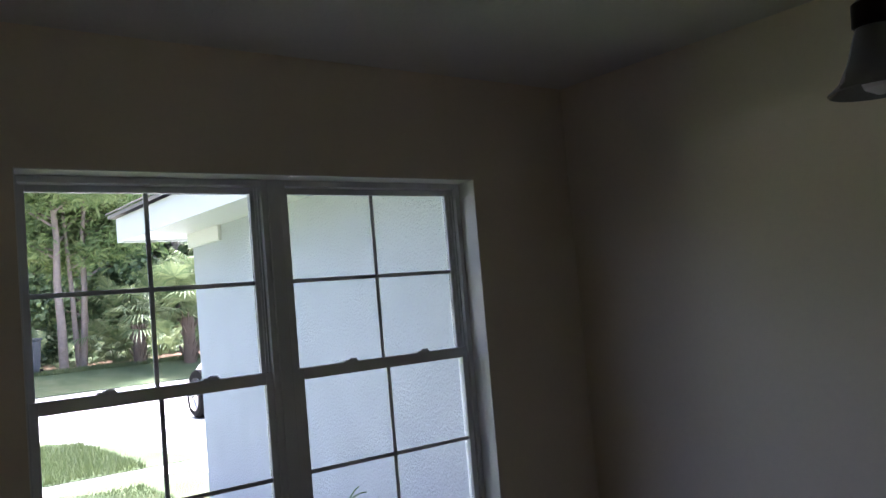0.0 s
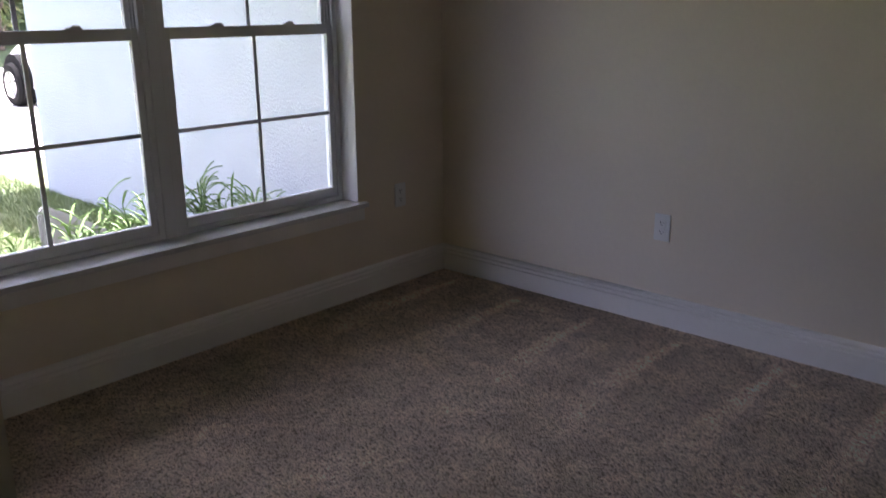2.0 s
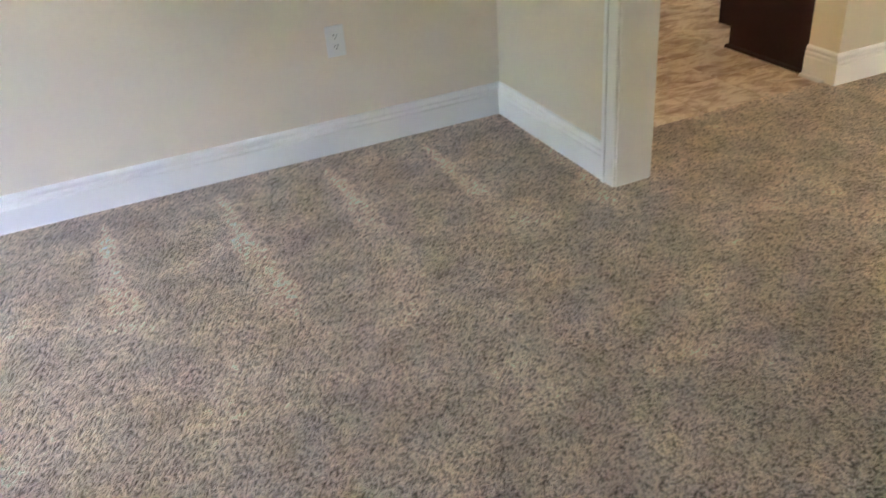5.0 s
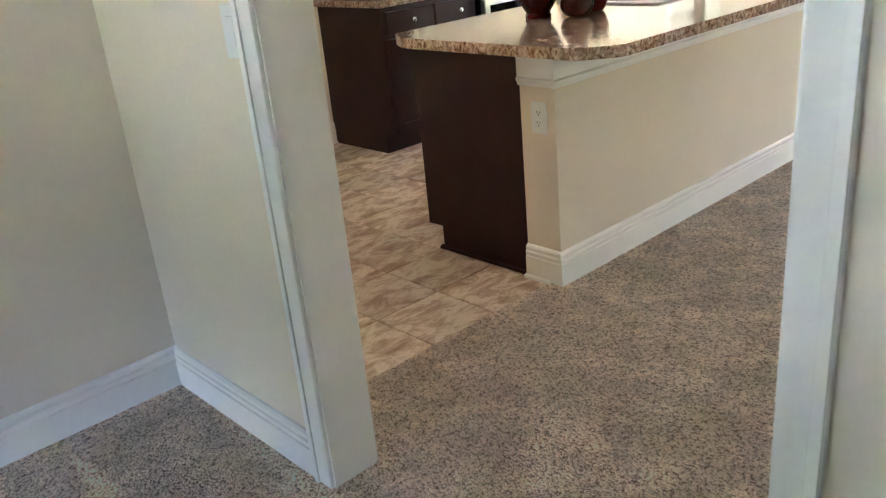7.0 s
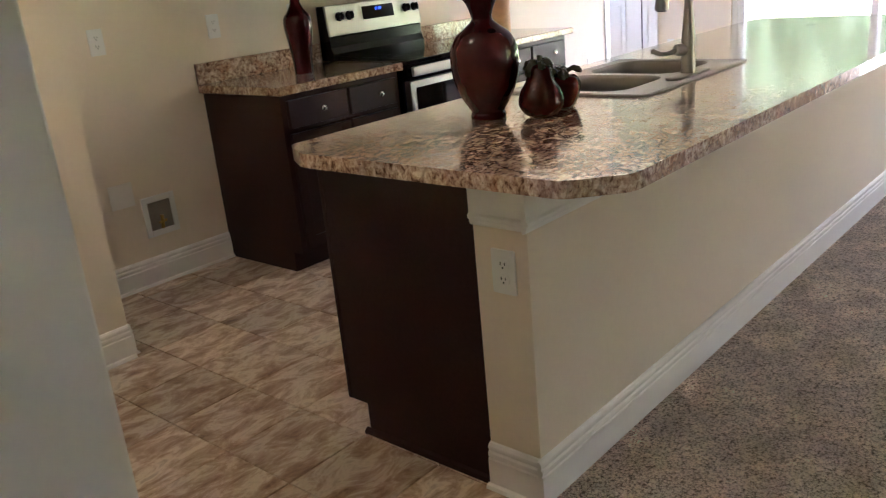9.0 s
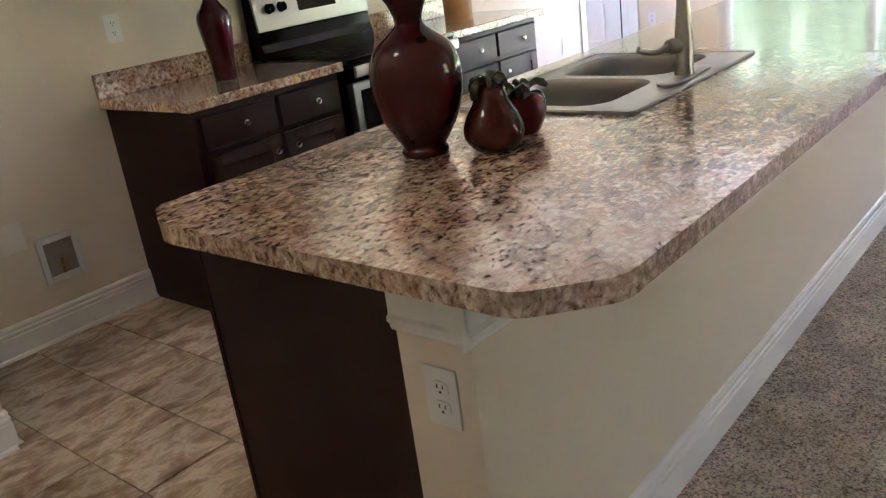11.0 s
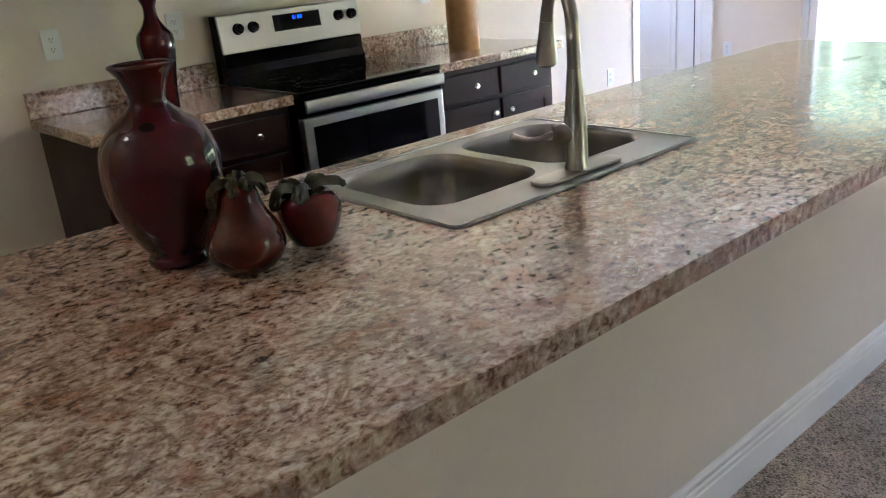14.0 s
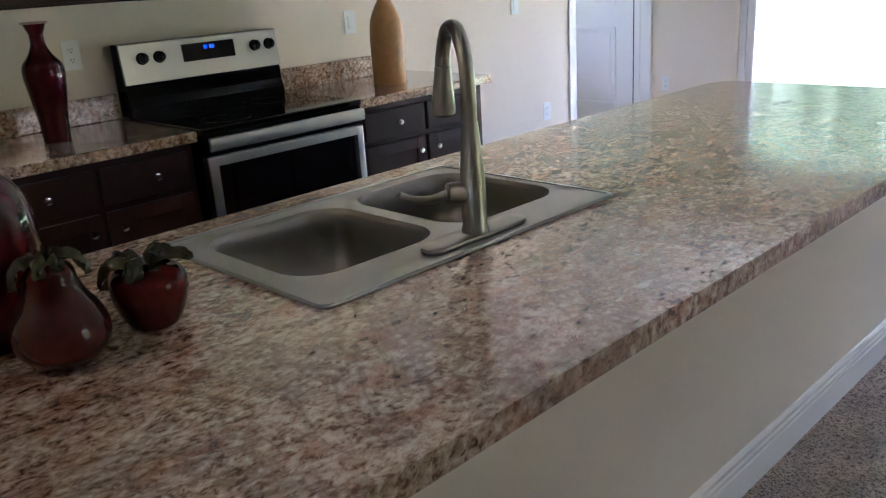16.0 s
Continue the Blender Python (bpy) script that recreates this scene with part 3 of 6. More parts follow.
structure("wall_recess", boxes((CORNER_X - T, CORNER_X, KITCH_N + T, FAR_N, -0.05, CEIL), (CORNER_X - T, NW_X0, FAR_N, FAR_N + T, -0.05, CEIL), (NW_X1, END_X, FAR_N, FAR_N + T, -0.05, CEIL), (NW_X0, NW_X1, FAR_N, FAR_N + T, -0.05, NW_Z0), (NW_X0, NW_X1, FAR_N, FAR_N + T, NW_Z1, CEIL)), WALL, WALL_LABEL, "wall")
structure("wall_east", boxes(
    (END_X, END_X + 0.2, SOUTH, SLIDE_Y0, -0.15, CEIL), (END_X, END_X + 0.2, SLIDE_Y1, DOOR_Y0, -0.15, CEIL), (END_X, END_X + 0.2, DOOR_Y1, FAR_N + T, -0.15, CEIL),
    (END_X, END_X + 0.2, SLIDE_Y0, SLIDE_Y1, SLIDE_Z1, CEIL), (END_X, END_X + 0.2, DOOR_Y0, DOOR_Y1, DOOR_Z1, CEIL)), WALL, WALL_LABEL, "wall")
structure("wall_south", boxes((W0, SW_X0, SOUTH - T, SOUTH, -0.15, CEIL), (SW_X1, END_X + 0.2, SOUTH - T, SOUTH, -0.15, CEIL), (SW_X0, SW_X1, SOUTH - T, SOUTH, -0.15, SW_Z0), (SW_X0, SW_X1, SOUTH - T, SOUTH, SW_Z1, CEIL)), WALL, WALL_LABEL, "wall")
structure("wall_closet", boxes((WEST, -4.12, SOUTH, -2.30, -0.05, CEIL)), WALL, WALL_LABEL, "wall")
structure("ceiling", boxes((W0, END_X + 0.2, SOUTH - T, FAR_N + T, CEIL, CEIL + 0.12)), CEILING, "off-white lightly textured ceiling", "ceiling")

bm = bmesh.new()
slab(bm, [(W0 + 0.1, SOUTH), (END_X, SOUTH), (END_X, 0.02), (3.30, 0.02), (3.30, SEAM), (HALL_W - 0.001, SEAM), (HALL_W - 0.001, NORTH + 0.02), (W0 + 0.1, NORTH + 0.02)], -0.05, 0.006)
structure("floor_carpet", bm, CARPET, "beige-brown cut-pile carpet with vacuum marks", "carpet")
structure("floor_subfloor", boxes((HALL_W - 0.02, END_X, 0.022, FAR_N, -0.05, -0.004)), GROUT, "grey-brown grout bed under the floor tiles", "floor")

baseboard("baseboard_west", (WEST, -2.30), (WEST, NORTH), (1, 0))
baseboard("baseboard_north", (WEST, NORTH), (ROOM_E, NORTH), (0, -1))
baseboard("baseboard_stub", (ROOM_E, NORTH), (ROOM_E, OPEN_N + 0.062), (-1, 0))
baseboard("baseboard_stub_south", (ROOM_E, OPEN_S - 0.062), (ROOM_E, SOUTH), (-1, 0))
baseboard("baseboard_closet", (-4.12, SOUTH), (-4.12, -2.30), (1, 0))
baseboard("baseboard_hall", (HALL_W, OPEN_N + 0.062), (HALL_W, JOG_Y), (1, 0), True)
baseboard("baseboard_jog", (HALL_W, JOG_Y), (JOG_X, JOG_Y), (0, -1), True)
baseboard("baseboard_jog_return", (JOG_X, JOG_Y), (JOG_X, KITCH_N), (1, 0), True)
baseboard("baseboard_kitchen", (JOG_X, KITCH_N), (0.875, KITCH_N), (0, -1), True)
baseboard("baseboard_kitchen_far", (3.27, KITCH_N), (CORNER_X, KITCH_N), (0, -1), True)
baseboard("baseboard_east", (END_X, SLIDE_Y1 + 0.06), (END_X, DOOR_Y0 - 0.152), (-1, 0), True)
baseboard("baseboard_east_south", (END_X, SOUTH), (END_X, SLIDE_Y0 - 0.06), (-1, 0))

# cased opening between the room and the kitchen side
bm = boxes((ROOM_E - 0.004, HALL_W + 0.004, OPEN_N - 0.016, OPEN_N, 0.0, 2.10), (ROOM_E - 0.004, HALL_W + 0.004, OPEN_S, OPEN_S + 0.016, 0.0, 2.10),
           (ROOM_E - 0.004, HALL_W + 0.004, OPEN_S + 0.016, OPEN_N - 0.016, 2.084, 2.10))
structure("trim_opening_jamb", bm, TRIM, "white painted jamb boards lining the wide opening", "door jamb")
for nm, xa, xb in (("trim_opening_casing_room", ROOM_E - 0.016, ROOM_E - 0.002), ("trim_opening_casing_hall", HALL_W + 0.002, HALL_W + 0.016)):
    bm = boxes((xa, xb, OPEN_N - 0.011, OPEN_N + 0.056, 0.0, 2.15), (xa, xb, OPEN_S - 0.056, OPEN_S + 0.011, 0.0, 2.15), (xa, xb, OPEN_S + 0.011, OPEN_N - 0.011, 2.09, 2.15), bevel=0.004)
    casing = structure(nm, bm, TRIM, "white painted casing round the wide opening", "door casing")
    side = -1 if xa < ROOM_E else 1
    xo = xa if side < 0 else xb
    x0, x1 = sorted((xo + side * 0.0005, xo + side * 0.006))
    part("bead", boxes((x0, x1, OPEN_N + 0.036, OPEN_N + 0.055, 0.0, 2.149), (x0, x1, OPEN_S - 0.055, OPEN_S - 0.036, 0.0, 2.149), (x0, x1, OPEN_S - 0.036, OPEN_N + 0.036, 2.131, 2.149), bevel=0.002), TRIM, casing)


# ---- bedroom window ----
def single_hung(parent, y0, y1, z0, z1, x):
    """One single-hung unit, outer frame edges given; x is the room side of its frame."""
    mid = (z0 + z1) / 2 + 0.025
    f = 0.024
    part("window_frame", boxes((x - 0.08, x, y0, y0 + f, z0, z1), (x - 0.08, x, y1 - f, y1, z0, z1), (x - 0.08, x, y0 + f, y1 - f, z1 - f, z1), (x - 0.08, x, y0 + f, y1 - f, z0, z0 + 0.022), bevel=0.003), VINYL, parent)
    part("window_track", boxes((x - 0.040, x - 0.034, y0 + f, y0 + f + 0.012, mid, z1 - f), (x - 0.040, x - 0.034, y1 - f - 0.012, y1 - f, mid, z1 - f), (x - 0.024, x - 0.018, y0 + f, y0 + f + 0.008, mid, z1 - f), (x - 0.024, x - 0.018, y1 - f - 0.008, y1 - f, mid, z1 - f)), VINYL, parent)
    s = 0.026
    for nm, xa, za, zb in (("upper_sash", x - 0.066, mid - 0.02, z1 - f), ("lower_sash", x - 0.034, z0 + 0.022, mid + 0.018)):
        a, b = y0 + f + 0.002, y1 - f - 0.002
        bot = 0.034 if nm == "upper_sash" else 0.042
        top = 0.024 if nm == "upper_sash" else 0.044
        sash = part(nm, boxes((xa, xa + 0.026, a, a + s, za, zb), (xa, xa + 0.026, b - s, b, za, zb), (xa, xa + 0.026, a + s, b - s, za, za + bot), (xa, xa + 0.026, a + s, b - s, zb - top, zb), bevel=0.003), VINYL, parent)
        ga, gb, gz0, gz1 = a + s, b - s, za + bot, zb - top
        pane = part("pane", boxes((xa + 0.009, xa + 0.013, ga, gb, gz0, gz1)), GLASS, sash, "clear window glass")
        pane.visible_shadow = False
        ym, zm = (ga + gb) / 2, (gz0 + gz1) / 2
        part("muntin", boxes((xa + 0.014, xa + 0.022, ym - 0.008, ym + 0.008, gz0, gz1), bevel=0.002), VINYL, sash)
        part("muntin", boxes((xa + 0.0145, xa + 0.0215, ga, gb, zm - 0.008, zm + 0.008), bevel=0.002), VINYL, sash)
    for yc in (y0 + 0.26, y1 - 0.26):
        bm = boxes((x - 0.034, x - 0.004, yc - 0.030, yc + 0.030, mid + 0.018, mid + 0.024), (x - 0.024, x - 0.008, yc - 0.012, yc + 0.012, mid + 0.024, mid + 0.029), bevel=0.002)
        tube(bm, [(x - 0.016, yc, mid + 0.029), (x - 0.006, yc + 0.024, mid + 0.027)], 0.004, 8)
        part("sash_lock", bm, VINYL, parent, "white sash lock")


win = tagged(new("window_1"), "white vinyl double window with grids and lowered sashes", "window", kind="structure")
FX = WEST - 0.102
YM = (WIN_Y0 + WIN_Y1) / 2
single_hung(win, WIN_Y0 + 0.004, YM - 0.026, WIN_Z0, WIN_Z1 - 0.004, FX)
single_hung(win, YM + 0.026, WIN_Y1 - 0.004, WIN_Z0, WIN_Z1 - 0.004, FX)
part("mullion", boxes((FX - 0.08, FX + 0.006, YM - 0.026, YM + 0.026, WIN_Z0, WIN_Z1 - 0.004), bevel=0.004), VINYL, win)
bm = boxes((FX - 0.02, WEST + 0.035, WIN_Y0 + 0.001, WIN_Y1 - 0.001, WIN_Z0 - 0.022, WIN_Z0 - 0.001))
box(bm, WEST + 0.001, WEST + 0.036, WIN_Y0 - 0.035, WIN_Y1 + 0.035, WIN_Z0 - 0.023, WIN_Z0 - 0.0005, bevel=0.004)
SILL = mat("cultured_marble_sill", (0.74, 0.74, 0.74), 0.25, var=0.07, scale=7, fine=25)
part("window_sill", bm, SILL, win, "white marbled sill")
part("apron", boxes((WEST + 0.001, WEST + 0.014, WIN_Y0 - 0.025, WIN_Y1 + 0.025, WIN_Z0 - 0.085, WIN_Z0 - 0.024), bevel=0.004), TRIM, win)
bm = boxes((FX - 0.001, WEST - 0.001, WIN_Y1 - 0.004, WIN_Y1 - 0.0005, WIN_Z0, WIN_Z1 - 0.004), (FX - 0.001, WEST - 0.001, WIN_Y0 + 0.0005, WIN_Y0 + 0.004, WIN_Z0, WIN_Z1 - 0.004), (FX - 0.001, WEST - 0.001, WIN_Y0 + 0.004, WIN_Y1 - 0.004, WIN_Z1 - 0.004, WIN_Z1 - 0.0005))
part("reveal", bm, TRIM, win, "white painted reveal")

# ---- sliding glass door and recess door ----
sl = tagged(new("sliding_door_1"), "white framed sliding glass door to the back yard", "sliding door", kind="structure")
part("door_frame", boxes((END_X + 0.02, END_X + 0.15, SLIDE_Y0, SLIDE_Y0 + 0.05, 0, SLIDE_Z1), (END_X + 0.02, END_X + 0.15, SLIDE_Y1 - 0.05, SLIDE_Y1, 0, SLIDE_Z1), (END_X + 0.02, END_X + 0.15, SLIDE_Y0 + 0.05, SLIDE_Y1 - 0.05, SLIDE_Z1 - 0.05, SLIDE_Z1), (END_X + 0.02, END_X + 0.15, SLIDE_Y0 + 0.05, SLIDE_Y1 - 0.05, 0, 0.03), bevel=0.003), VINYL, sl)
y3 = (SLIDE_Y1 - SLIDE_Y0 - 0.10) / 3
for xa, ya, yb in ((END_X + 0.035, SLIDE_Y1 - 0.05 - y3 - 0.03, SLIDE_Y1 - 0.05), (END_X + 0.09, SLIDE_Y0 + 0.05 + y3 - 0.03, SLIDE_Y1 - 0.05 - y3 + 0.03), (END_X + 0.035, SLIDE_Y0 + 0.05, SLIDE_Y0 + 0.05 + y3 + 0.03)):
    p = part("door_panel", boxes((xa, xa + 0.04, ya, ya + 0.06, 0.03, SLIDE_Z1 - 0.05), (xa, xa + 0.04, yb - 0.06, yb, 0.03, SLIDE_Z1 - 0.05), (xa, xa + 0.04, ya + 0.06, yb - 0.06, 0.03, 0.12), (xa, xa + 0.04, ya + 0.06, yb - 0.06, SLIDE_Z1 - 0.12, SLIDE_Z1 - 0.05), bevel=0.003), VINYL, sl)
    g = part("pane", boxes((xa + 0.018, xa + 0.022, ya + 0.06, yb - 0.06, 0.12, SLIDE_Z1 - 0.12)), TINTED_GLASS, p, "faintly tinted door glass")
    g.visible_shadow = False

def plain_window(name, label, x0, x1, z0, z1, y, out, glass):
    """A two-light fixed window in a wall along x; out is the outward sign along y."""
    w = tagged(new(name), label, "window", kind="structure")
    ya, yb = sorted((y + out * 0.03, y + out * 0.10))
    xm = (x0 + x1) / 2
    part("window_frame", boxes((x0, x0 + 0.05, ya, yb, z0, z1), (x1 - 0.05, x1, ya, yb, z0, z1), (x0 + 0.05, x1 - 0.05, ya, yb, z0, z0 + 0.05), (x0 + 0.05, x1 - 0.05, ya, yb, z1 - 0.05, z1), (xm - 0.04, xm + 0.04, ya, yb, z0 + 0.05, z1 - 0.05), bevel=0.003), VINYL, w)
    for xa, xb in ((x0 + 0.05, xm - 0.04), (xm + 0.04, x1 - 0.05)):
        part("pane", boxes((xa, xb, (ya + yb) / 2 - 0.002, (ya + yb) / 2 + 0.002, z0 + 0.05, z1 - 0.05)), glass, w, "faintly tinted window glass")
    sa, sb = sorted((y + out * 0.03, y - out * 0.03))
    part("window_sill", boxes((x0 + 0.001, x1 - 0.001, sa, sb, z0 - 0.001, z0 + 0.018), bevel=0.004), TRIM, w)


plain_window("window_2", "white framed unseen living room window with two lights", SW_X0, SW_X1, SW_Z0, SW_Z1, SOUTH, -1, WARMING_GLASS)
# Added as fill light: out of view, it only brightens the recess door.
plain_window("recess_fill_window", "unseen white framed recess window added to light the door", NW_X0, NW_X1, NW_Z0, NW_Z1, FAR_N, 1, TINTED_GLASS)

dr = tagged(new("door_1"), "white panelled interior door, closed, with dark hinges", "door", kind="structure")
bm = boxes((END_X + 0.035, END_X + 0.07, DOOR_Y0 + 0.053, DOOR_Y1 - 0.026, 0.01, DOOR_Z1 - 0.03))
part("door_slab", bm, TRIM, dr)
ya, yb = DOOR_Y0 + 0.225, DOOR_Y1 - 0.16
for za, zb in ((0.22, 0.88), (1.06, 1.88)):
    bm = boxes((END_X + 0.025, END_X + 0.034, ya, yb, za, za + 0.028), (END_X + 0.025, END_X + 0.034, ya, yb, zb - 0.028, zb), (END_X + 0.025, END_X + 0.034, ya, ya + 0.028, za + 0.028, zb - 0.028), (END_X + 0.025, END_X + 0.034, yb - 0.028, yb, za + 0.028, zb - 0.028), bevel=0.003)
    box(bm, END_X + 0.030, END_X + 0.0345, ya + 0.055, yb - 0.055, za + 0.055, zb - 0.055, bevel=0.003)
    part("door_panel", bm, TRIM, dr)
# Dark strip fills the hinge gap, its colour standing for the shade there.
part("hinge_gap_shade", boxes((END_X + 0.028, END_X + 0.060, DOOR_Y0 + 0.025, DOOR_Y0 + 0.052, 0.005, DOOR_Z1 - 0.03)), BRONZE, dr, "dark strip standing for the shade in the hinge gap")
part("door_jamb", boxes((END_X, END_X + 0.19, DOOR_Y0, DOOR_Y0 + 0.024, 0, DOOR_Z1), (END_X, END_X + 0.19, DOOR_Y1 - 0.024, DOOR_Y1, 0, DOOR_Z1), (END_X, END_X + 0.19, DOOR_Y0 + 0.024, DOOR_Y1 - 0.024, DOOR_Z1 - 0.024, DOOR_Z1)), TRIM, dr)
CW = 0.150
part("door_casing", boxes((END_X - 0.016, END_X - 0.001, DOOR_Y0 - CW, DOOR_Y0 + 0.012, 0, DOOR_Z1 + CW), (END_X - 0.016, END_X - 0.001, DOOR_Y1 - 0.012, DOOR_Y1 + CW, 0, DOOR_Z1 + CW), (END_X - 0.016, END_X - 0.001, DOOR_Y0 + 0.012, DOOR_Y1 - 0.012, DOOR_Z1 - 0.012, DOOR_Z1 + CW), bevel=0.004), TRIM, dr)
part("casing_bead", boxes((END_X - 0.026, END_X - 0.0165, DOOR_Y0 - CW, DOOR_Y0 - CW + 0.045, 0, DOOR_Z1 + CW), (END_X - 0.022, END_X - 0.0165, DOOR_Y0 - 0.045, DOOR_Y0 - 0.010, 0, DOOR_Z1 + 0.04), bevel=0.004), TRIM, dr)
for z in (0.25, 1.08, 1.85):
    part("hinge", lathe(bmesh.new(), [(0.009, -0.045), (0.009, 0.045)], 10, (END_X + 0.018, DOOR_Y0 + 0.036, z)), BRONZE, dr, "dark bronze hinge")
# the white outside corner trim where the range wall ends
structure("trim_corner", boxes((CORNER_X - 0.06, CORNER_X + 0.012, KITCH_N - 0.012, KITCH_N - 0.001, 0, DOOR_Z1 + 0.06), (CORNER_X + 0.001, CORNER_X + 0.012, KITCH_N - 0.001, KITCH_N + T, 0, DOOR_Z1 + 0.06), bevel=0.003), TRIM, "white painted casing at the end of the range wall", "door casing")


# ---- wall plates ----
def duplex(m, label):
    """Outlet plate: face towards local -Y, centre at the origin."""
    o = thing("wall_outlet", label, "outlet", "duplex outlets", m)
    bm = slab(bmesh.new(), round_rect(-0.036, 0.036, -0.058, 0.058, 0.004, 3), 0.0005, 0.0055, bevel=0.0015)
    bmesh.ops.rotate(bm, verts=bm.verts, cent=(0, 0, 0), matrix=Matrix.Rotation(radians(90), 3, 'X'))
    part("cover_plate", bm, PLATE, o)
    for zc in (-0.0195, 0.0195):
        bm = slab(bmesh.new(), [(x, y + zc) for x, y in round_rect(-0.017, 0.017, -0.0135, 0.0135, 0.009, 4)], 0.005, 0.0075)
        bmesh.ops.rotate(bm, verts=bm.verts, cent=(0, 0, 0), matrix=Matrix.Rotation(radians(90), 3, 'X'))
        rec = part("receptacle", bm, PLATE, o)
        bm = boxes((-0.0075, -0.005, -0.0082, -0.0074, zc - 0.001, zc + 0.007), (0.005, 0.0075, -0.0082, -0.0074, zc - 0.0005, zc + 0.0065))
        lathe(bm, [(0.0026, 0), (0.0026, 0.0008)], 10)
        bmesh.ops.rotate(bm, verts=bm.verts[-20:], cent=(0, 0, 0), matrix=Matrix.Rotation(radians(90), 3, 'X'))
        bmesh.ops.translate(bm, verts=bm.verts[-20:], vec=(0, -0.0074, zc - 0.0075))
        part("slots", bm, SLOT, rec)
    return o


def rocker(m, label):
    o = thing("light_switch", label, "light switch", "switches", m)
    bm = slab(bmesh.new(), round_rect(-0.036, 0.036, -0.058, 0.058, 0.004, 3), 0.0005, 0.0055, bevel=0.0015)
    bmesh.ops.rotate(bm, verts=bm.verts, cent=(0, 0, 0), matrix=Matrix.Rotation(radians(90), 3, 'X'))
    part("cover_plate", bm, PLATE, o)
    part("rocker", boxes((-0.016, 0.016, -0.009, -0.005, -0.033, 0.033), bevel=0.002), PLATE, o)
    return o


for x, z, lab in ((-4.725, 0.436, "white duplex outlet low on the cream wall"), (-1.975, 0.440, "white duplex outlet low on the cream wall"),):
    duplex(pose(x, NORTH, z), lab)
duplex(pose(WEST, 0.205, 0.452, 0, 0, 90), "white duplex outlet beside the window")
rocker(pose(ROOM_E, -0.212, 1.16, 0, 0, -90), "white rocker switch beside the wide opening")
for x, z, lab in ((0.376, 1.182, "white plate outlet above the refrigerator space"), (1.0, 1.186, "white duplex outlet above the worktop"), (1.518, 1.192, "white duplex outlet between vase and range"), (4.55, 0.49, "white duplex outlet low on the range wall")):
    duplex(pose(x, KITCH_N, z), lab)
rocker(pose(2.95, KITCH_N, 1.20), "white rocker switch above the worktop beside a tan vase")
rocker(pose(4.255, KITCH_N, 1.195), "white rocker switch on the bare wall")
duplex(pose(END_X, 2.70, 0.44, 0, 0, -90), "white duplex outlet beside the sliding door")
duplex(pose(0.0, 0.051, 0.645, 0, 0, -90), "white duplex outlet on the island's end post")

# blank plate and water box in the refrigerator space
CREAM_PLATE = mat("cream_plate", (0.82, 0.79, 0.73), 0.4, var=0.02)
o = thing("blank_plate", "cream blank wall plate in the refrigerator space", "wall plate", at=pose(0.335, KITCH_N, 0.475))
part("cover_plate", boxes((-0.06, 0.06, -0.006, -0.0005, -0.058, 0.058), bevel=0.002), CREAM_PLATE, o)
o = thing("water_valve_box", "white recessed water box with a brass valve", "valve box", at=pose(0.512, KITCH_N, 0.338))
part("frame", boxes((-0.088, -0.062, -0.010, -0.0005, -0.10, 0.10), (0.062, 0.088, -0.010, -0.0005, -0.10, 0.10), (-0.062, 0.062, -0.010, -0.0005, 0.07, 0.10), (-0.062, 0.062, -0.010, -0.0005, -0.10, -0.07), bevel=0.003), PLATE, o)
# Flat plate: shade of the recess is put into its darker colour.
VALVE_SHADE = mat("valve_box_shade", (0.28, 0.25, 0.20), 0.6)
part("inside", boxes((-0.062, 0.062, -0.003, -0.0006, -0.07, 0.07)), VALVE_SHADE, o)
bm = tube(bmesh.new(), [(0, -0.006, -0.068), (0, -0.014, -0.03), (0, -0.014, 0.0)], 0.009, 10)
tube(bm, [(-0.02, -0.016, -0.035), (0.022, -0.016, -0.03)], 0.006, 8)
part("valve", bm, BRASS, o, "brass stop valve")


# ---- island ----
ISL_L, ISL_R = 0.0, 3.33
isl = thing("kitchen_island", "cream half-wall island with white trim and dark end panel", "kitchen island")
part("half_wall", boxes((ISL_L, ISL_R, -0.022, 0.140, 0.0, 0.872)), WALL, isl, "cream painted half wall")
part("cabinet_body", boxes((0.03, 0.86, 0.142, 0.690, 0.10, 0.872), (1.74, ISL_R - 0.03, 0.142, 0.690, 0.10, 0.872), (0.86, 1.74, 0.142, 0.690, 0.10, 0.70), (0.86, 1.74, 0.672, 0.690, 0.70, 0.872), (0.03, ISL_R - 0.03, 0.142, 0.625, 0.0, 0.10)), ESPRESSO, isl)
for xa, xb in ((0.008, 0.029), (ISL_R - 0.029, ISL_R - 0.008)):
    bm = bmesh.new()
    prof = [(0.142, 0.0), (0.632, 0.0), (0.632, 0.105), (0.700, 0.105), (0.700, 0.872), (0.142, 0.872)]
    a = [bm.verts.new((xa, y, z)) for y, z in prof]
    b = [bm.verts.new((xb, y, z)) for y, z in prof]
    for i in range(6):
        j = (i + 1) % 6
        bm.faces.new((a[i], a[j], b[j], b[i]))
    bm.faces.new(a)
    bm.faces.new(b[::-1])
    part("end_panel", bm, ESPRESSO, isl, "dark espresso end panel")
part("stile", boxes((0.006, 0.030, 0.7005, 0.714, 0.105, 0.872), bevel=0.001), ESPRESSO, isl)
bm = moulding(bmesh.new(), (0.008, 0.142), (0.008, 0.645), (-1, 0), [(0, 0), (0.016, 0), (0.016, 0.006), (0.011, 0.016), (0, 0.020)])
part("shoe_moulding", bm, ESPRESSO, isl)
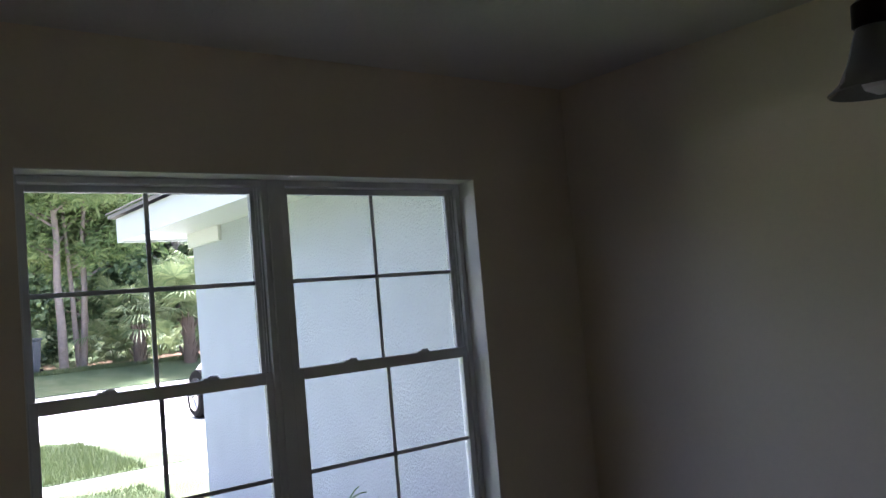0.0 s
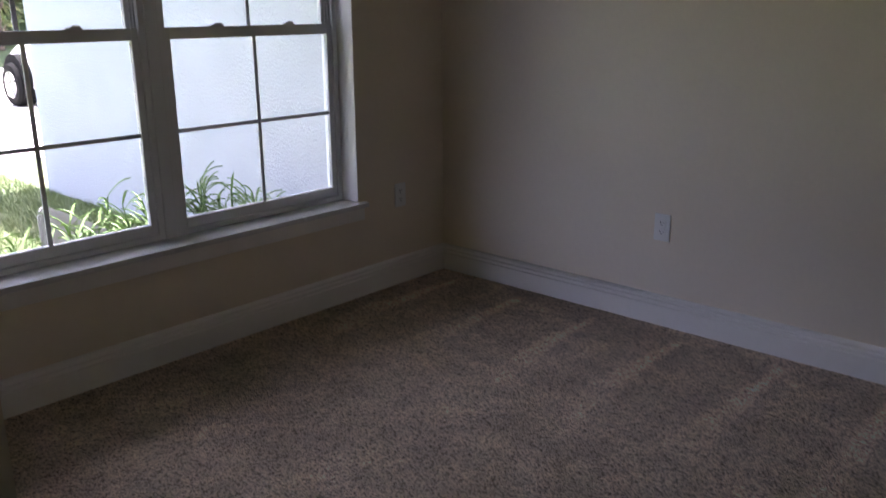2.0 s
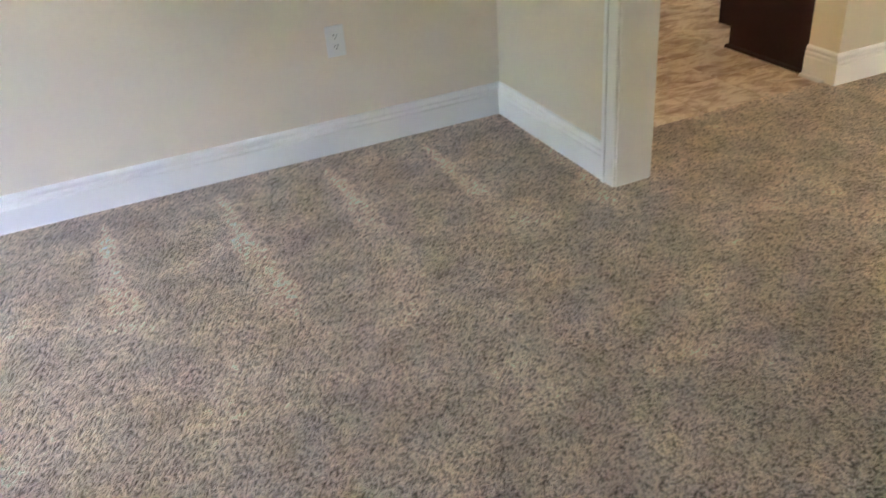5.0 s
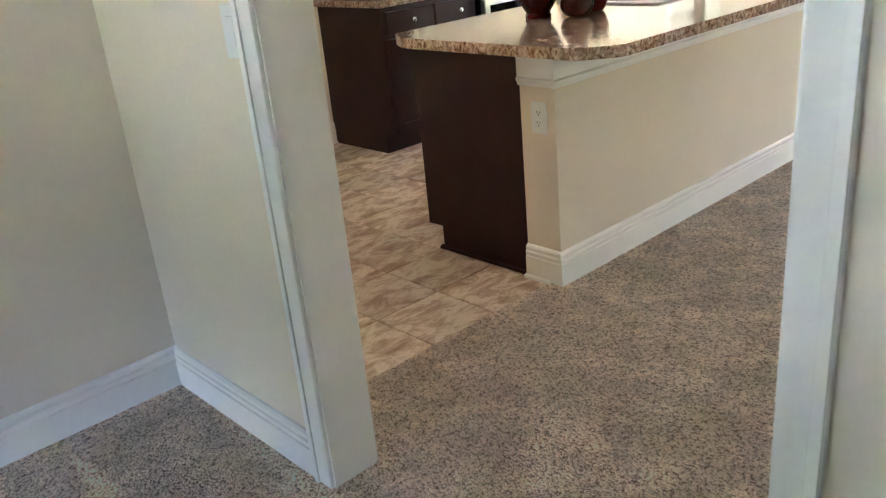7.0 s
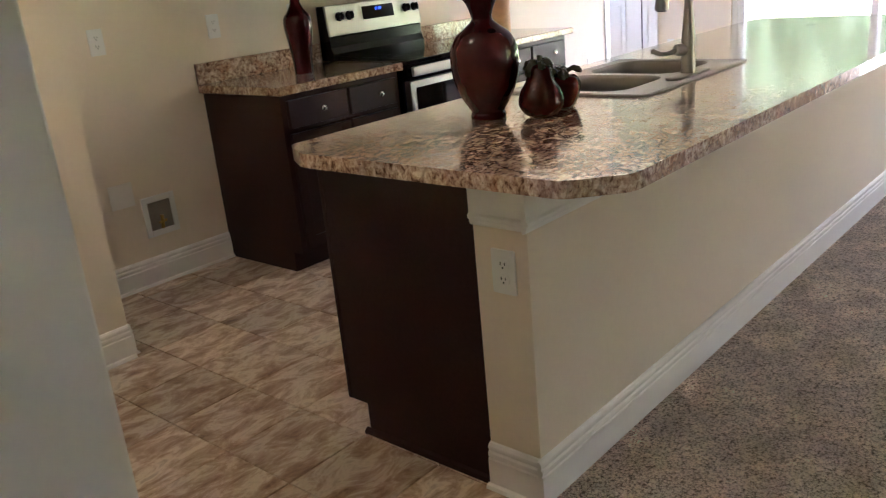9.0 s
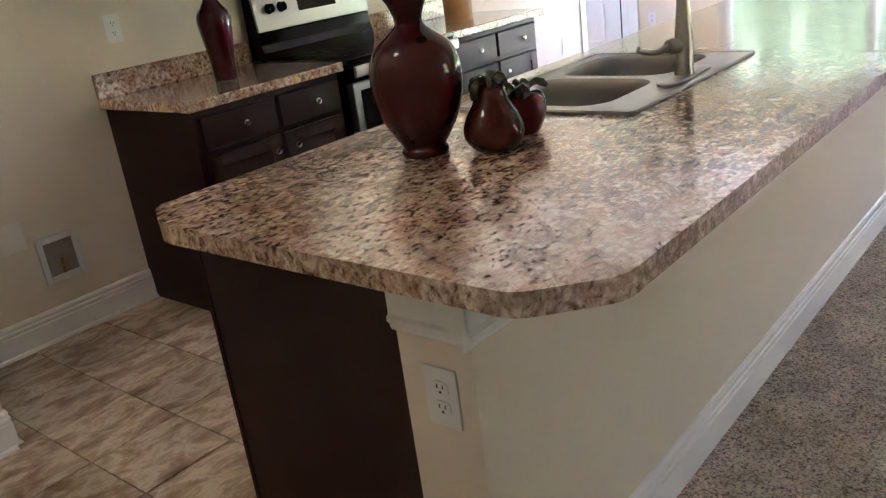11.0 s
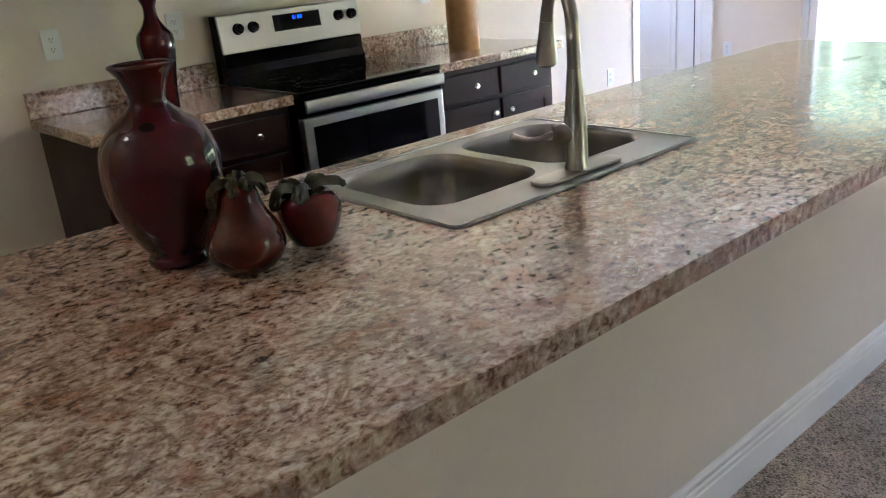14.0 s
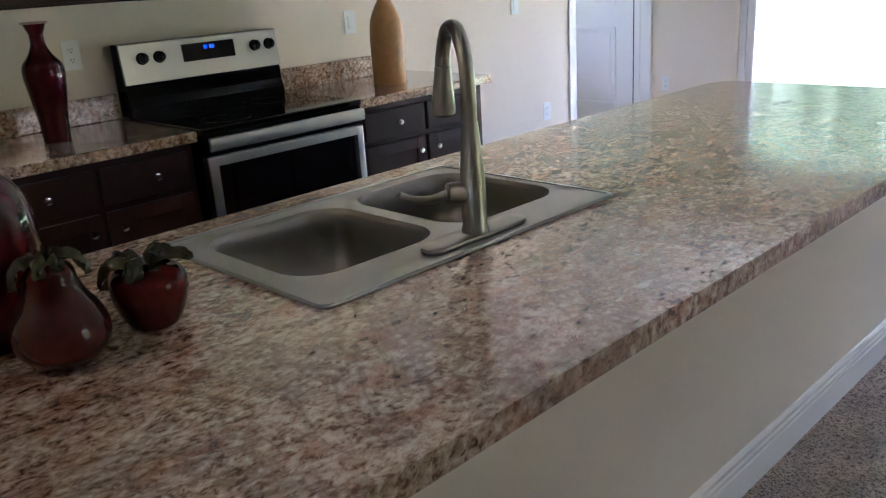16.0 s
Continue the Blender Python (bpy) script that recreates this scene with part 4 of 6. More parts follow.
# trim under the top and round the post: flat band with a stepped lower edge
BAND = [(0.0, 0.755), (0.008, 0.757), (0.012, 0.764), (0.012, 0.770), (0.018, 0.776), (0.018, 0.784), (0.012, 0.789), (0.012, 0.872), (0.0, 0.872)]
part("top_band", moulding(bmesh.new(), (-0.019, -0.022), (ISL_R + 0.019, -0.022), (0, -1), BAND), TRIM, isl, "white trim band under the worktop")
part("end_band", moulding(bmesh.new(), (0.0, 0.141), (0.0, -0.0225), (-1, 0), BAND), TRIM, isl, "white trim band round the end post")
part("base_band", moulding(bmesh.new(), (-0.0165, -0.022), (ISL_R + 0.0165, -0.022), (0, -1), BASE_PROFILE), TRIM, isl, "white baseboard along the half wall")
part("base_band", moulding(bmesh.new(), (0.0, 0.141), (0.0, -0.0225), (-1, 0), BASE_PROFILE), TRIM, isl, "white baseboard round the end post")
part("shoe_moulding", moulding(bmesh.new(), (0.0, 0.146), (0.0, 0.02), (-1, 0), SHOE_PROFILE), TRIM, isl)
# kitchen-side fronts
for i in range(4):
    xa = 0.06 + i * 0.80
    for k in range(2):
        part("door", boxes((xa + k * 0.39, xa + k * 0.39 + 0.375, 0.692, 0.711, 0.13, 0.70), bevel=0.003), ESPRESSO, isl)
        part("drawer_front", boxes((xa + k * 0.39, xa + k * 0.39 + 0.375, 0.692, 0.711, 0.72, 0.86), bevel=0.003), ESPRESSO, isl)

SX0, SX1, SY0, SY1 = 0.882, 1.706, 0.132, 0.692
IX0, IX1, IY0, IY1 = -0.088, 3.455, -0.292, 0.792


def eased(pts, r, n=5):
    """Rounds the corners of a polygon."""
    out = []
    for i, p in enumerate(pts):
        p, a, b = Vector(p), Vector(pts[i - 1]), Vector(pts[(i + 1) % len(pts)])
        s, e = p + (a - p).normalized() * r, p + (b - p).normalized() * r
        for k in range(n + 1):
            t = k / n
            out.append(tuple((1 - t) ** 2 * s + 2 * t * (1 - t) * p + t * t * e))
    return out


top_outline = eased([(IX0, -0.180), (0.025, IY0), (IX1 - 0.11, IY0), (IX1, IY0 + 0.10), (IX1, 0.740), (IX1 - 0.085, IY1), (-0.015, IY1), (IX0, 0.665)], 0.030)
itop = thing("island_worktop", "glossy granite-look laminate island worktop with clipped corners", "worktop")
cutout = [round_rect(SX0 + 0.03, SX1 - 0.03, SY0 + 0.03, SY1 - 0.03, 0.03)]
part("top_sheet", slab(bmesh.new(), top_outline, TOP - 0.0035, TOP, holes=cutout), LAMINATE, itop)
edge_outline = eased([(IX0 + 0.001, -0.1796), (0.0253, IY0 + 0.001), (IX1 - 0.1103, IY0 + 0.001), (IX1 - 0.001, IY0 + 0.1004), (IX1 - 0.001, 0.7396), (IX1 - 0.0854, IY1 - 0.001), (-0.0146, IY1 - 0.001), (IX0 + 0.001, 0.6646)], 0.030)
part("edge_band", slab(bmesh.new(), edge_outline, TOP - 0.040, TOP - 0.0036, holes=cutout), LAMINATE, itop, "granite-look edge band under the top sheet")

# ---- sink ----
sink = thing("sink", "stainless double-bowl drop-in sink in the island worktop", "sink")
B1, B2 = (0.936, 1.286, 0.252, 0.638), (1.326, 1.672, 0.252, 0.638)
rim = round_rect(SX0, SX1, SY0, SY1, 0.022, 5)
holes = [round_rect(*B1, 0.085, 8), round_rect(*B2, 0.085, 8)]
bm = slab(bmesh.new(), rim, TOP + 0.0005, TOP + 0.006, holes=holes, bevel=0.002)
part("rim", bm, SINK_STEEL, sink)
bm = bmesh.new()
lip_out, lip_in = round_rect(SX0 + 0.002, SX1 - 0.002, SY0 + 0.002, SY1 - 0.002, 0.021, 5), round_rect(SX0 + 0.012, SX1 - 0.012, SY0 + 0.012, SY1 - 0.012, 0.014, 5)
slab(bm, lip_out, TOP + 0.006, TOP + 0.0085, holes=[lip_in], bevel=0.001)
part("raised_lip", bm, SINK_STEEL, sink)


BOWL_STEEL = mat("bowl_steel", (0.34, 0.32, 0.295), 0.42, 1.0, var=0.07, fine=180)


def bowl(parent, x0, x1, y0, y1):
    bm = bmesh.new()
    steps = [(0.0, TOP + 0.006, 0.088), (0.004, TOP + 0.002, 0.087), (0.007, TOP - 0.006, 0.086)]
    for k in range(1, 13):
        u = k / 12
        steps.append((0.007 + 0.150 * u ** 2.6, TOP - 0.006 - 0.172 * (1 - (1 - u) ** 1.9), 0.086 - 0.070 * u ** 3))
    rings = []
    for d, z, r in steps:
        rings.append([bm.verts.new((x, y, z)) for x, y in round_rect(x0 + d, x1 - d, y0 + d, y1 - d, r, 8)])
    for a, b in zip(rings, rings[1:]):
        for i in range(len(a)):
            bm.faces.new((a[i], a[(i + 1) % len(a)], b[(i + 1) % len(a)], b[i]))
    bm.faces.new(rings[-1])
    ob = part("bowl", bm, BOWL_STEEL, parent, smooth=True)
    cx, cy = (x0 + x1) / 2, (y0 + y1) / 2
    dbm = lathe(bmesh.new(), [(0.055, 0.0), (0.055, 0.003), (0.045, 0.004), (0.038, 0.001), (0.012, 0.001)], 24, (cx, cy, TOP - 0.1765))
    part("drain", dbm, STEEL, ob, "steel drain strainer", smooth=True)


bowl(sink, *B1)
bowl(sink, *B2)

# ---- faucet ----
FXC, FYC, FZ = 1.300, 0.188, TOP + 0.0065
fau = thing("faucet", "brushed nickel pull-down gooseneck faucet with a side lever", "faucet", at=pose(FXC, FYC, FZ))
part("deck_plate", slab(bmesh.new(), round_rect(-0.138, 0.138, -0.029, 0.029, 0.0285, 8), 0.0, 0.010, bevel=0.004), NICKEL, fau, smooth=True)
bm = lathe(bmesh.new(), [(0.027, 0.010), (0.027, 0.016), (0.0245, 0.022), (0.0245, 0.125), (0.023, 0.135), (0.0175, 0.200), (0.0155, 0.225), (0.0145, 0.2252), (0.0145, 0.226)], 28)
part("body", bm, NICKEL, fau, smooth=True)
SPOUT = Matrix.Rotation(radians(-26), 3, 'Z')
neck = smooth_curve([(0, 0, 0.226), (0, 0.0, 0.30), (0, 0.012, 0.352), (0, 0.048, 0.392), (0, 0.100, 0.388), (0, 0.130, 0.345), (0, 0.137, 0.318)], 6)
neck = [SPOUT @ v for v in neck]
part("neck", tube(bmesh.new(), neck, [0.0145] * (len(neck) - 6) + [0.0150, 0.0150, 0.0155, 0.0155, 0.016, 0.016], 20), NICKEL, fau, smooth=True)
hd = [Vector((0, 0.137, 0.317)), Vector((0, 0.140, 0.300)), Vector((0, 0.144, 0.270)), Vector((0, 0.148, 0.235)), Vector((0, 0.149, 0.222)), Vector((0, 0.1492, 0.219))]
hd = [SPOUT @ v for v in hd]
head = part("spray_head", tube(bmesh.new(), hd, [0.0165, 0.0175, 0.021, 0.0245, 0.0245, 0.021], 20), NICKEL, fau, smooth=True)
part("nozzle", tube(bmesh.new(), [SPOUT @ Vector((0, 0.1492, 0.2195)), SPOUT @ Vector((0, 0.1494, 0.2165))], 0.018, 16), BLACK, head)
hub = part("lever_hub", tube(bmesh.new(), [(-0.006, 0.006, 0.088), (-0.036, 0.020, 0.092), (-0.046, 0.025, 0.093), (-0.048, 0.026, 0.093)], [0.021, 0.021, 0.018, 0.010], 20), NICKEL, fau, smooth=True)
lev = smooth_curve([(-0.044, 0.024, 0.092), (-0.070, 0.038, 0.085), (-0.098, 0.054, 0.086), (-0.124, 0.068, 0.097), (-0.131, 0.072, 0.101)], 4)
part("lever", tube(bmesh.new(), lev, [0.009] * 4 + [0.008] * 5 + [0.0085] * 4 + [0.0095, 0.0095, 0.008, 0.004], 14), NICKEL, hub, smooth=True)


# ---- ceramics ----
def turned(label, m, at, profile, mouth, lip_m, seg=48):
    """A turned vessel: glazed body with the inside of its mouth, worn lip and foot ring."""
    v = thing("vase", label, "vase", at=pose(*at))
    pts = smooth_profile(profile)
    r, z = pts[-1]
    inner = [(r - 0.007, z - 0.003), (mouth, z - 0.05), (mouth * 0.8, z - 0.09)]
    part("body", lathe(bmesh.new(), pts + inner, seg), m, v, smooth=True)
    lip = [(r - 0.0065 + 0.0042 * math.cos(k * math.pi / 6), z - 0.001 + 0.0034 * math.sin(k * math.pi / 6)) for k in range(13)]
    part("lip", lathe(bmesh.new(), [(q + 0.0035, h) for q, h in lip], seg, closed=False), lip_m, v, "thin worn lip", smooth=True)
    f = pts[0][0]
    part("foot", lathe(bmesh.new(), [(f - 0.012, -0.0008), (f + 0.001, -0.0008), (f + 0.0015, 0.003), (f - 0.002, 0.0032)], seg), m, v, smooth=True)
    return v


def smooth_profile(p, n=4):
    c = smooth_curve([(r, 0, z) for r, z in p], n)
    return [(v.x, v.z) for v in c]


big_vase = turned("large glossy oxblood ceramic vase with a flared lip", OXBLOOD, (0.482, 0.448, TOP + 0.001),
       [(0.051, 0.0), (0.054, 0.004), (0.053, 0.014), (0.050, 0.022), (0.065, 0.045), (0.086, 0.085), (0.0995, 0.130), (0.1030, 0.172), (0.0985, 0.212), (0.081, 0.246), (0.054, 0.268), (0.036, 0.283), (0.0305, 0.294), (0.034, 0.312), (0.044, 0.336), (0.054, 0.350), (0.0548, 0.354)], 0.024, OX_LIP)
# Disc laid on the shoulder; the hole's shade is put into its colour.
bm = lathe(bmesh.new(), [(0.004, -0.001), (0.0105, 0.0), (0.013, 0.0015), (0.0105, 0.003), (0.004, 0.0015)], 24)
for v in bm.verts:
    v.co.x *= 0.7
bmesh.ops.rotate(bm, verts=bm.verts, cent=(0, 0, 0), matrix=Matrix.Rotation(radians(47), 3, 'Y'))
bmesh.ops.translate(bm, verts=bm.verts, vec=(0.0695, 0, 0.2575))
bmesh.ops.rotate(bm, verts=bm.verts, cent=(0, 0, 0), matrix=Matrix.Rotation(radians(-120), 3, 'Z'))
part("shoulder_hole_disc", bm, HOLE_SHADE, big_vase, "small dark oval disc standing for the shaded shoulder hole", smooth=True)
turned("slender oxblood ceramic vase with narrow neck on the worktop", OXBLOOD, (1.292, 2.270, TOP + 0.001),
       [(0.046, 0.0), (0.047, 0.004), (0.049, 0.05), (0.058, 0.13), (0.068, 0.20), (0.072, 0.245), (0.066, 0.278), (0.045, 0.305), (0.029, 0.335), (0.024, 0.365), (0.027, 0.395), (0.038, 0.416), (0.046, 0.421)], 0.02, PALE_LIP)
turned("tall tan ceramic bottle vase with tapering neck", TAN, (2.888, 2.225, TOP + 0.001),
       [(0.076, 0.0), (0.079, 0.004), (0.080, 0.06), (0.081, 0.15), (0.080, 0.23), (0.072, 0.30), (0.050, 0.355), (0.032, 0.39), (0.024, 0.43), (0.022, 0.48), (0.028, 0.52), (0.036, 0.535)], 0.018, TAN)


def leaf_blade(bm, base, tip, width, sag, thick=0.004, n=8):
    """A ceramic leaf: curved, with a midrib crease and thickness."""
    base, tip = Vector(base), Vector(tip)
    d = tip - base
    side = d.cross(Vector((0, 0, 1))).normalized()
    rows = []
    for i in range(n + 1):
        t = i / n
        w = width * math.sin(math.pi * min(1, 0.12 + 0.88 * t)) ** 0.8 * (1 - 0.25 * t)
        c = base + d * t + Vector((0, 0, sag * (4 * t * (1 - t)) ))
        rows.append([c - side * w + Vector((0, 0, 0.005)), c, c + side * w + Vector((0, 0, 0.005))])
    for top in (0, 1):
        vs = [[bm.verts.new(p + Vector((0, 0, -thick * top))) for p in r] for r in rows]
        for a, b in zip(vs, vs[1:]):
            for k in range(2):
                bm.faces.new((a[k], a[k + 1], b[k + 1], b[k]) if not top else (a[k], b[k], b[k + 1], a[k + 1]))
        if not top:
            up = vs
    for a, b, c, d2 in zip(up, up[1:], vs, vs[1:]):
        bm.faces.new((a[0], b[0], d2[0], c[0]))
        bm.faces.new((a[2], c[2], d2[2], b[2]))
    bm.faces.new((up[0][0], up[0][1], up[0][2], vs[0][2], vs[0][1], vs[0][0]))
    bm.faces.new((up[-1][0], vs[-1][0], vs[-1][1], vs[-1][2], up[-1][2], up[-1][1]))
    return bm


def curl_leaf(bm, path, a, width, thick=0.005):
    """A drooping ceramic leaf with a wavy edge, along a path of (radius, height) at one bearing."""
    out, side = Vector((math.cos(a), math.sin(a), 0)), Vector((-math.sin(a), math.cos(a), 0))
    c = smooth_curve([(r, 0, z) for r, z in path], 4)
    n = len(c) - 1
    rows = []
    for i, p in enumerate(c):
        t = i / n
        d = (c[min(n, i + 1)] - c[max(0, i - 1)]).normalized()
        nor = out * -d.z + Vector((0, 0, 1)) * d.x
        mid = out * p.x + Vector((0, 0, p.z))
        w = width * (0.25 + 0.75 * math.sin(math.pi * min(1.0, t * 1.02)) ** 0.7) * (1 + 0.14 * math.sin(t * 13 + a))
        if t > 0.97:
            w *= 0.35
        ring = []
        for k in range(9):
            f = -1 + 2 * k / 8
            lift = thick * (1 - f * f) * 0.7 + 0.0035 * math.sin(f * 5 + t * 9 + a) - 0.006 * f * f - (0.0025 if k == 4 else 0)
            ring.append(mid + side * (w * f) + nor * lift)
        for k in range(7, 0, -1):
            f = -1 + 2 * k / 8
            ring.append(mid + side * (w * f * 0.9) + nor * (-thick * (1 - f * f) * 0.6 - 0.006 * f * f))
        rows.append([bm.verts.new(v) for v in ring])
    for p, q in zip(rows, rows[1:]):
        for k in range(16):
            bm.faces.new((p[k], p[(k + 1) % 16], q[(k + 1) % 16], q[k]))
    bm.faces.new(rows[0])
    bm.faces.new(rows[-1][::-1])
    bmesh.ops.recalc_face_normals(bm, faces=list(bm.faces))
    return bm


pear = thing("ceramic_pear", "glossy dark red ceramic pear with dark green leaves", "ornament", at=pose(0.540, 0.292, TOP + 0.001))
part("fruit", lathe(bmesh.new(), smooth_profile([(0.024, 0.0), (0.046, 0.006), (0.065, 0.030), (0.067, 0.054), (0.058, 0.080), (0.044, 0.102), (0.0365, 0.122), (0.032, 0.140), (0.020, 0.153), (0.003, 0.156)]), 36), PEAR_RED, pear, smooth=True)
bm = tube(bmesh.new(), [(0, 0, 0.150), (0.002, 0.0, 0.162), (0.006, 0.002, 0.174)], [0.008, 0.007, 0.009], 10)
part("stem", bm, LEAF_GLAZE, pear, smooth=True)
for a, ln, drop, w in ((-8, 0.047, 0.024, 0.014), (48, 0.043, 0.014, 0.013), (110, 0.042, 0.012, 0.013), (168, 0.047, 0.026, 0.014), (228, 0.037, 0.008, 0.012), (282, 0.032, 0.003, 0.011)):
    path = [(0.004, 0.153), (ln * 0.45, 0.163), (ln * 0.85, 0.157), (ln * 1.02, 0.150 - drop * 0.5), (ln * 1.10, 0.146 - drop)]
    part("leaf", curl_leaf(bmesh.new(), path, radians(a), w), LEAF_GLAZE, pear, "dark green glazed leaf", smooth=True)
apple = thing("ceramic_apple", "glossy red ceramic apple with dark green leaves", "ornament", at=pose(0.690, 0.318, TOP + 0.001))
part("fruit", lathe(bmesh.new(), smooth_profile([(0.030, 0.0), (0.038, 0.003), (0.050, 0.025), (0.059, 0.055), (0.058, 0.078), (0.046, 0.094), (0.026, 0.099), (0.010, 0.093), (0.002, 0.090)]), 36), APPLE_RED, apple, smooth=True)
part("stem", tube(bmesh.new(), [(0, 0, 0.088), (0.003, 0.0, 0.104), (0.008, 0.003, 0.114)], [0.006, 0.006, 0.008], 10), LEAF_GLAZE, apple, smooth=True)
for a, ln, drop, w in ((-30, 0.062, 0.006, 0.021), (35, 0.056, 0.002, 0.019), (120, 0.054, 0.014, 0.020), (172, 0.064, 0.030, 0.024), (222, 0.052, 0.016, 0.019)):
    path = [(0.006, 0.095), (ln * 0.45, 0.114), (ln * 0.85, 0.116), (ln * 1.05, 0.108 - drop * 0.5), (ln * 1.12, 0.104 - drop)]
    part("leaf", curl_leaf(bmesh.new(), path, radians(a), w), LEAF_GLAZE, apple, "dark green glazed leaf", smooth=True)


bm = tube(bmesh.new(), smooth_curve([(-0.05, 0.012, 0.001), (-0.01, -0.002, 0.0025), (0.05, -0.010, 0.001)], 5), 0.0012, 6)
ob = link_mesh("twig", bm, SLOT)
ob.matrix_basis = pose(3.011, 0.330, TOP + 0.0002)
tagged(ob, "thin dark sliver lying on the island worktop", "twig")


# ---- range wall cabinets ----
def knob(bm_parent, x, y, z):
    bm = lathe(bmesh.new(), [(0.006, 0.0), (0.006, 0.012), (0.013, 0.018), (0.015, 0.024), (0.013, 0.029), (0.004, 0.031)], 18)
    bmesh.ops.rotate(bm, verts=bm.verts, cent=(0, 0, 0), matrix=Matrix.Rotation(radians(90), 3, 'X'))
    bmesh.ops.translate(bm, verts=bm.verts, vec=(x, y, z))
    return part("knob", bm, KNOB, bm_parent, "polished round knob", smooth=True)


def framed_front(name, parent, x0, x1, y, z0, z1, rail=0.052):
    """A door or drawer front with a raised frame and a recessed panel."""
    f = part(name, boxes((x0, x0 + rail, y - 0.019, y, z0, z1), (x1 - rail, x1, y - 0.019, y, z0, z1), (x0 + rail, x1 - rail, y - 0.019, y, z0, z0 + rail), (x0 + rail, x1 - rail, y - 0.019, y, z1 - rail, z1), bevel=0.002), ESPRESSO, parent)
    part("panel", boxes((x0 + rail - 0.002, x1 - rail + 0.002, y - 0.010, y - 0.002, z0 + rail - 0.002, z1 - rail + 0.002)), ESPRESSO, f)
    return f


def base_unit(x0, x1, knobs, door_knobs, label, split):
    c = thing("base_cabinet", label, "cabinet", "range wall base cabinets")
    yb, yf = KITCH_N - 0.002, 1.968
    part("carcass", boxes((x0, x1, yf, yb, 0.105, 0.873), (x0 + 0.002, x1 - 0.002, yf + 0.07, yb, 0.0, 0.105)), ESPRESSO, c)
    for xa, xb, kx, kd in ((x0 + 0.030, split - 0.012, knobs[0], door_knobs[0]), (split + 0.012, x1 - 0.030, knobs[1], door_knobs[1])):
        d = part("drawer_front", boxes((xa, xb, yf - 0.020, yf - 0.0005, 0.715, 0.845), bevel=0.004), ESPRESSO, c)
        knob(d, kx, yf - 0.020, 0.782)
        f = framed_front("door", c, xa, xb, yf - 0.0005, 0.130, 0.690)
        knob(f, kd, yf - 0.0195, 0.630)
    return c


base_unit(0.875, 1.655, (1.098, 1.487), (1.225, 1.335), "dark espresso base cabinet with two drawers and doors", 1.280)
base_unit(2.450, 3.255, (2.672, 3.078), (2.790, 2.905), "dark espresso base cabinet beside the range", 2.850)


def back_worktop(x0, x1, label):
    w = thing("worktop", label, "worktop", "range wall worktops")
    part("top", slab(bmesh.new(), eased([(x0, 1.925), (x1, 1.925), (x1, KITCH_N - 0.002), (x0, KITCH_N - 0.002)], 0.006), TOP - 0.040, TOP, bevel=0.007, seg=3), LAMINATE, w)
    part("backsplash", boxes((x0 + 0.001, x1 - 0.001, KITCH_N - 0.022, KITCH_N - 0.002, TOP + 0.0005, TOP + 0.104), bevel=0.004), LAMINATE, w)


back_worktop(0.848, 1.664, "granite-look laminate worktop with short backsplash")
back_worktop(2.442, 3.300, "granite-look laminate worktop holding a tan vase")

# ---- range ----
RX0, RX1 = 1.674, 2.434
rg = thing("range", "stainless electric range with black glass cooktop and oven", "range")
part("body", boxes((RX0, RX1, 1.945, 2.555, 0.03, 0.895), bevel=0.003), BLACK, rg)
part("cooktop", slab(bmesh.new(), eased([(RX0 - 0.004, 1.905), (RX1 + 0.004, 1.905), (RX1 + 0.004, 2.50), (RX0 - 0.004, 2.50)], 0.01), 0.896, 0.921, bevel=0.005, seg=3), BLACK_GLASS, rg, "black ceramic glass cooktop")
BURN = mat("burner_ring", (0.05, 0.05, 0.05), 0.2)
for bx, by, br in ((1.87, 2.06, 0.10), (2.24, 2.06, 0.085), (1.87, 2.33, 0.075), (2.24, 2.33, 0.095)):
    bm = slab(bmesh.new(), [(bx + br * math.cos(2 * math.pi * i / 40), by + br * math.sin(2 * math.pi * i / 40)) for i in range(40)], 0.9211, 0.9214, holes=[[(bx + (br - 0.003) * math.cos(2 * math.pi * i / 40), by + (br - 0.003) * math.sin(2 * math.pi * i / 40)) for i in range(40)]])
    part("burner_mark", bm, BURN, rg)


def slanted(x0, x1, prof):
    """A prism across x from a (y, z) profile."""
    bm = bmesh.new()
    a = [bm.verts.new((x0, y, z)) for y, z in prof]
    b = [bm.verts.new((x1, y, z)) for y, z in prof]
    for i in range(len(prof)):
        j = (i + 1) % len(prof)
        bm.faces.new((a[i], a[j], b[j], b[i]))
    bm.faces.new(a)
    bm.faces.new(b[::-1])
    return bm


part("riser", slanted(RX0 + 0.003, RX1 - 0.003, [(2.47, 0.921), (2.565, 0.921), (2.565, 1.215), (2.505, 1.215), (2.485, 1.05), (2.478, 1.045), (2.478, 0.99), (2.462, 0.955), (2.462, 0.921)]), BLACK, rg, "black enamel riser")
bm = slanted(RX0, RX1, [(2.470, 1.052), (2.484, 1.052), (2.504, 1.212), (2.494, 1.216), (2.489, 1.213)])
bmesh.ops.bevel(bm, geom=list(bm.edges), offset=0.002, segments=1, affect='EDGES')
bs = part("control_panel", bm, STEEL, rg, "stainless control panel")


def on_panel(u, z):
    """A place on the panel's slanting face."""
    return 2.470 + (z - 1.052) * (0.019 / 0.161) - 0.0006


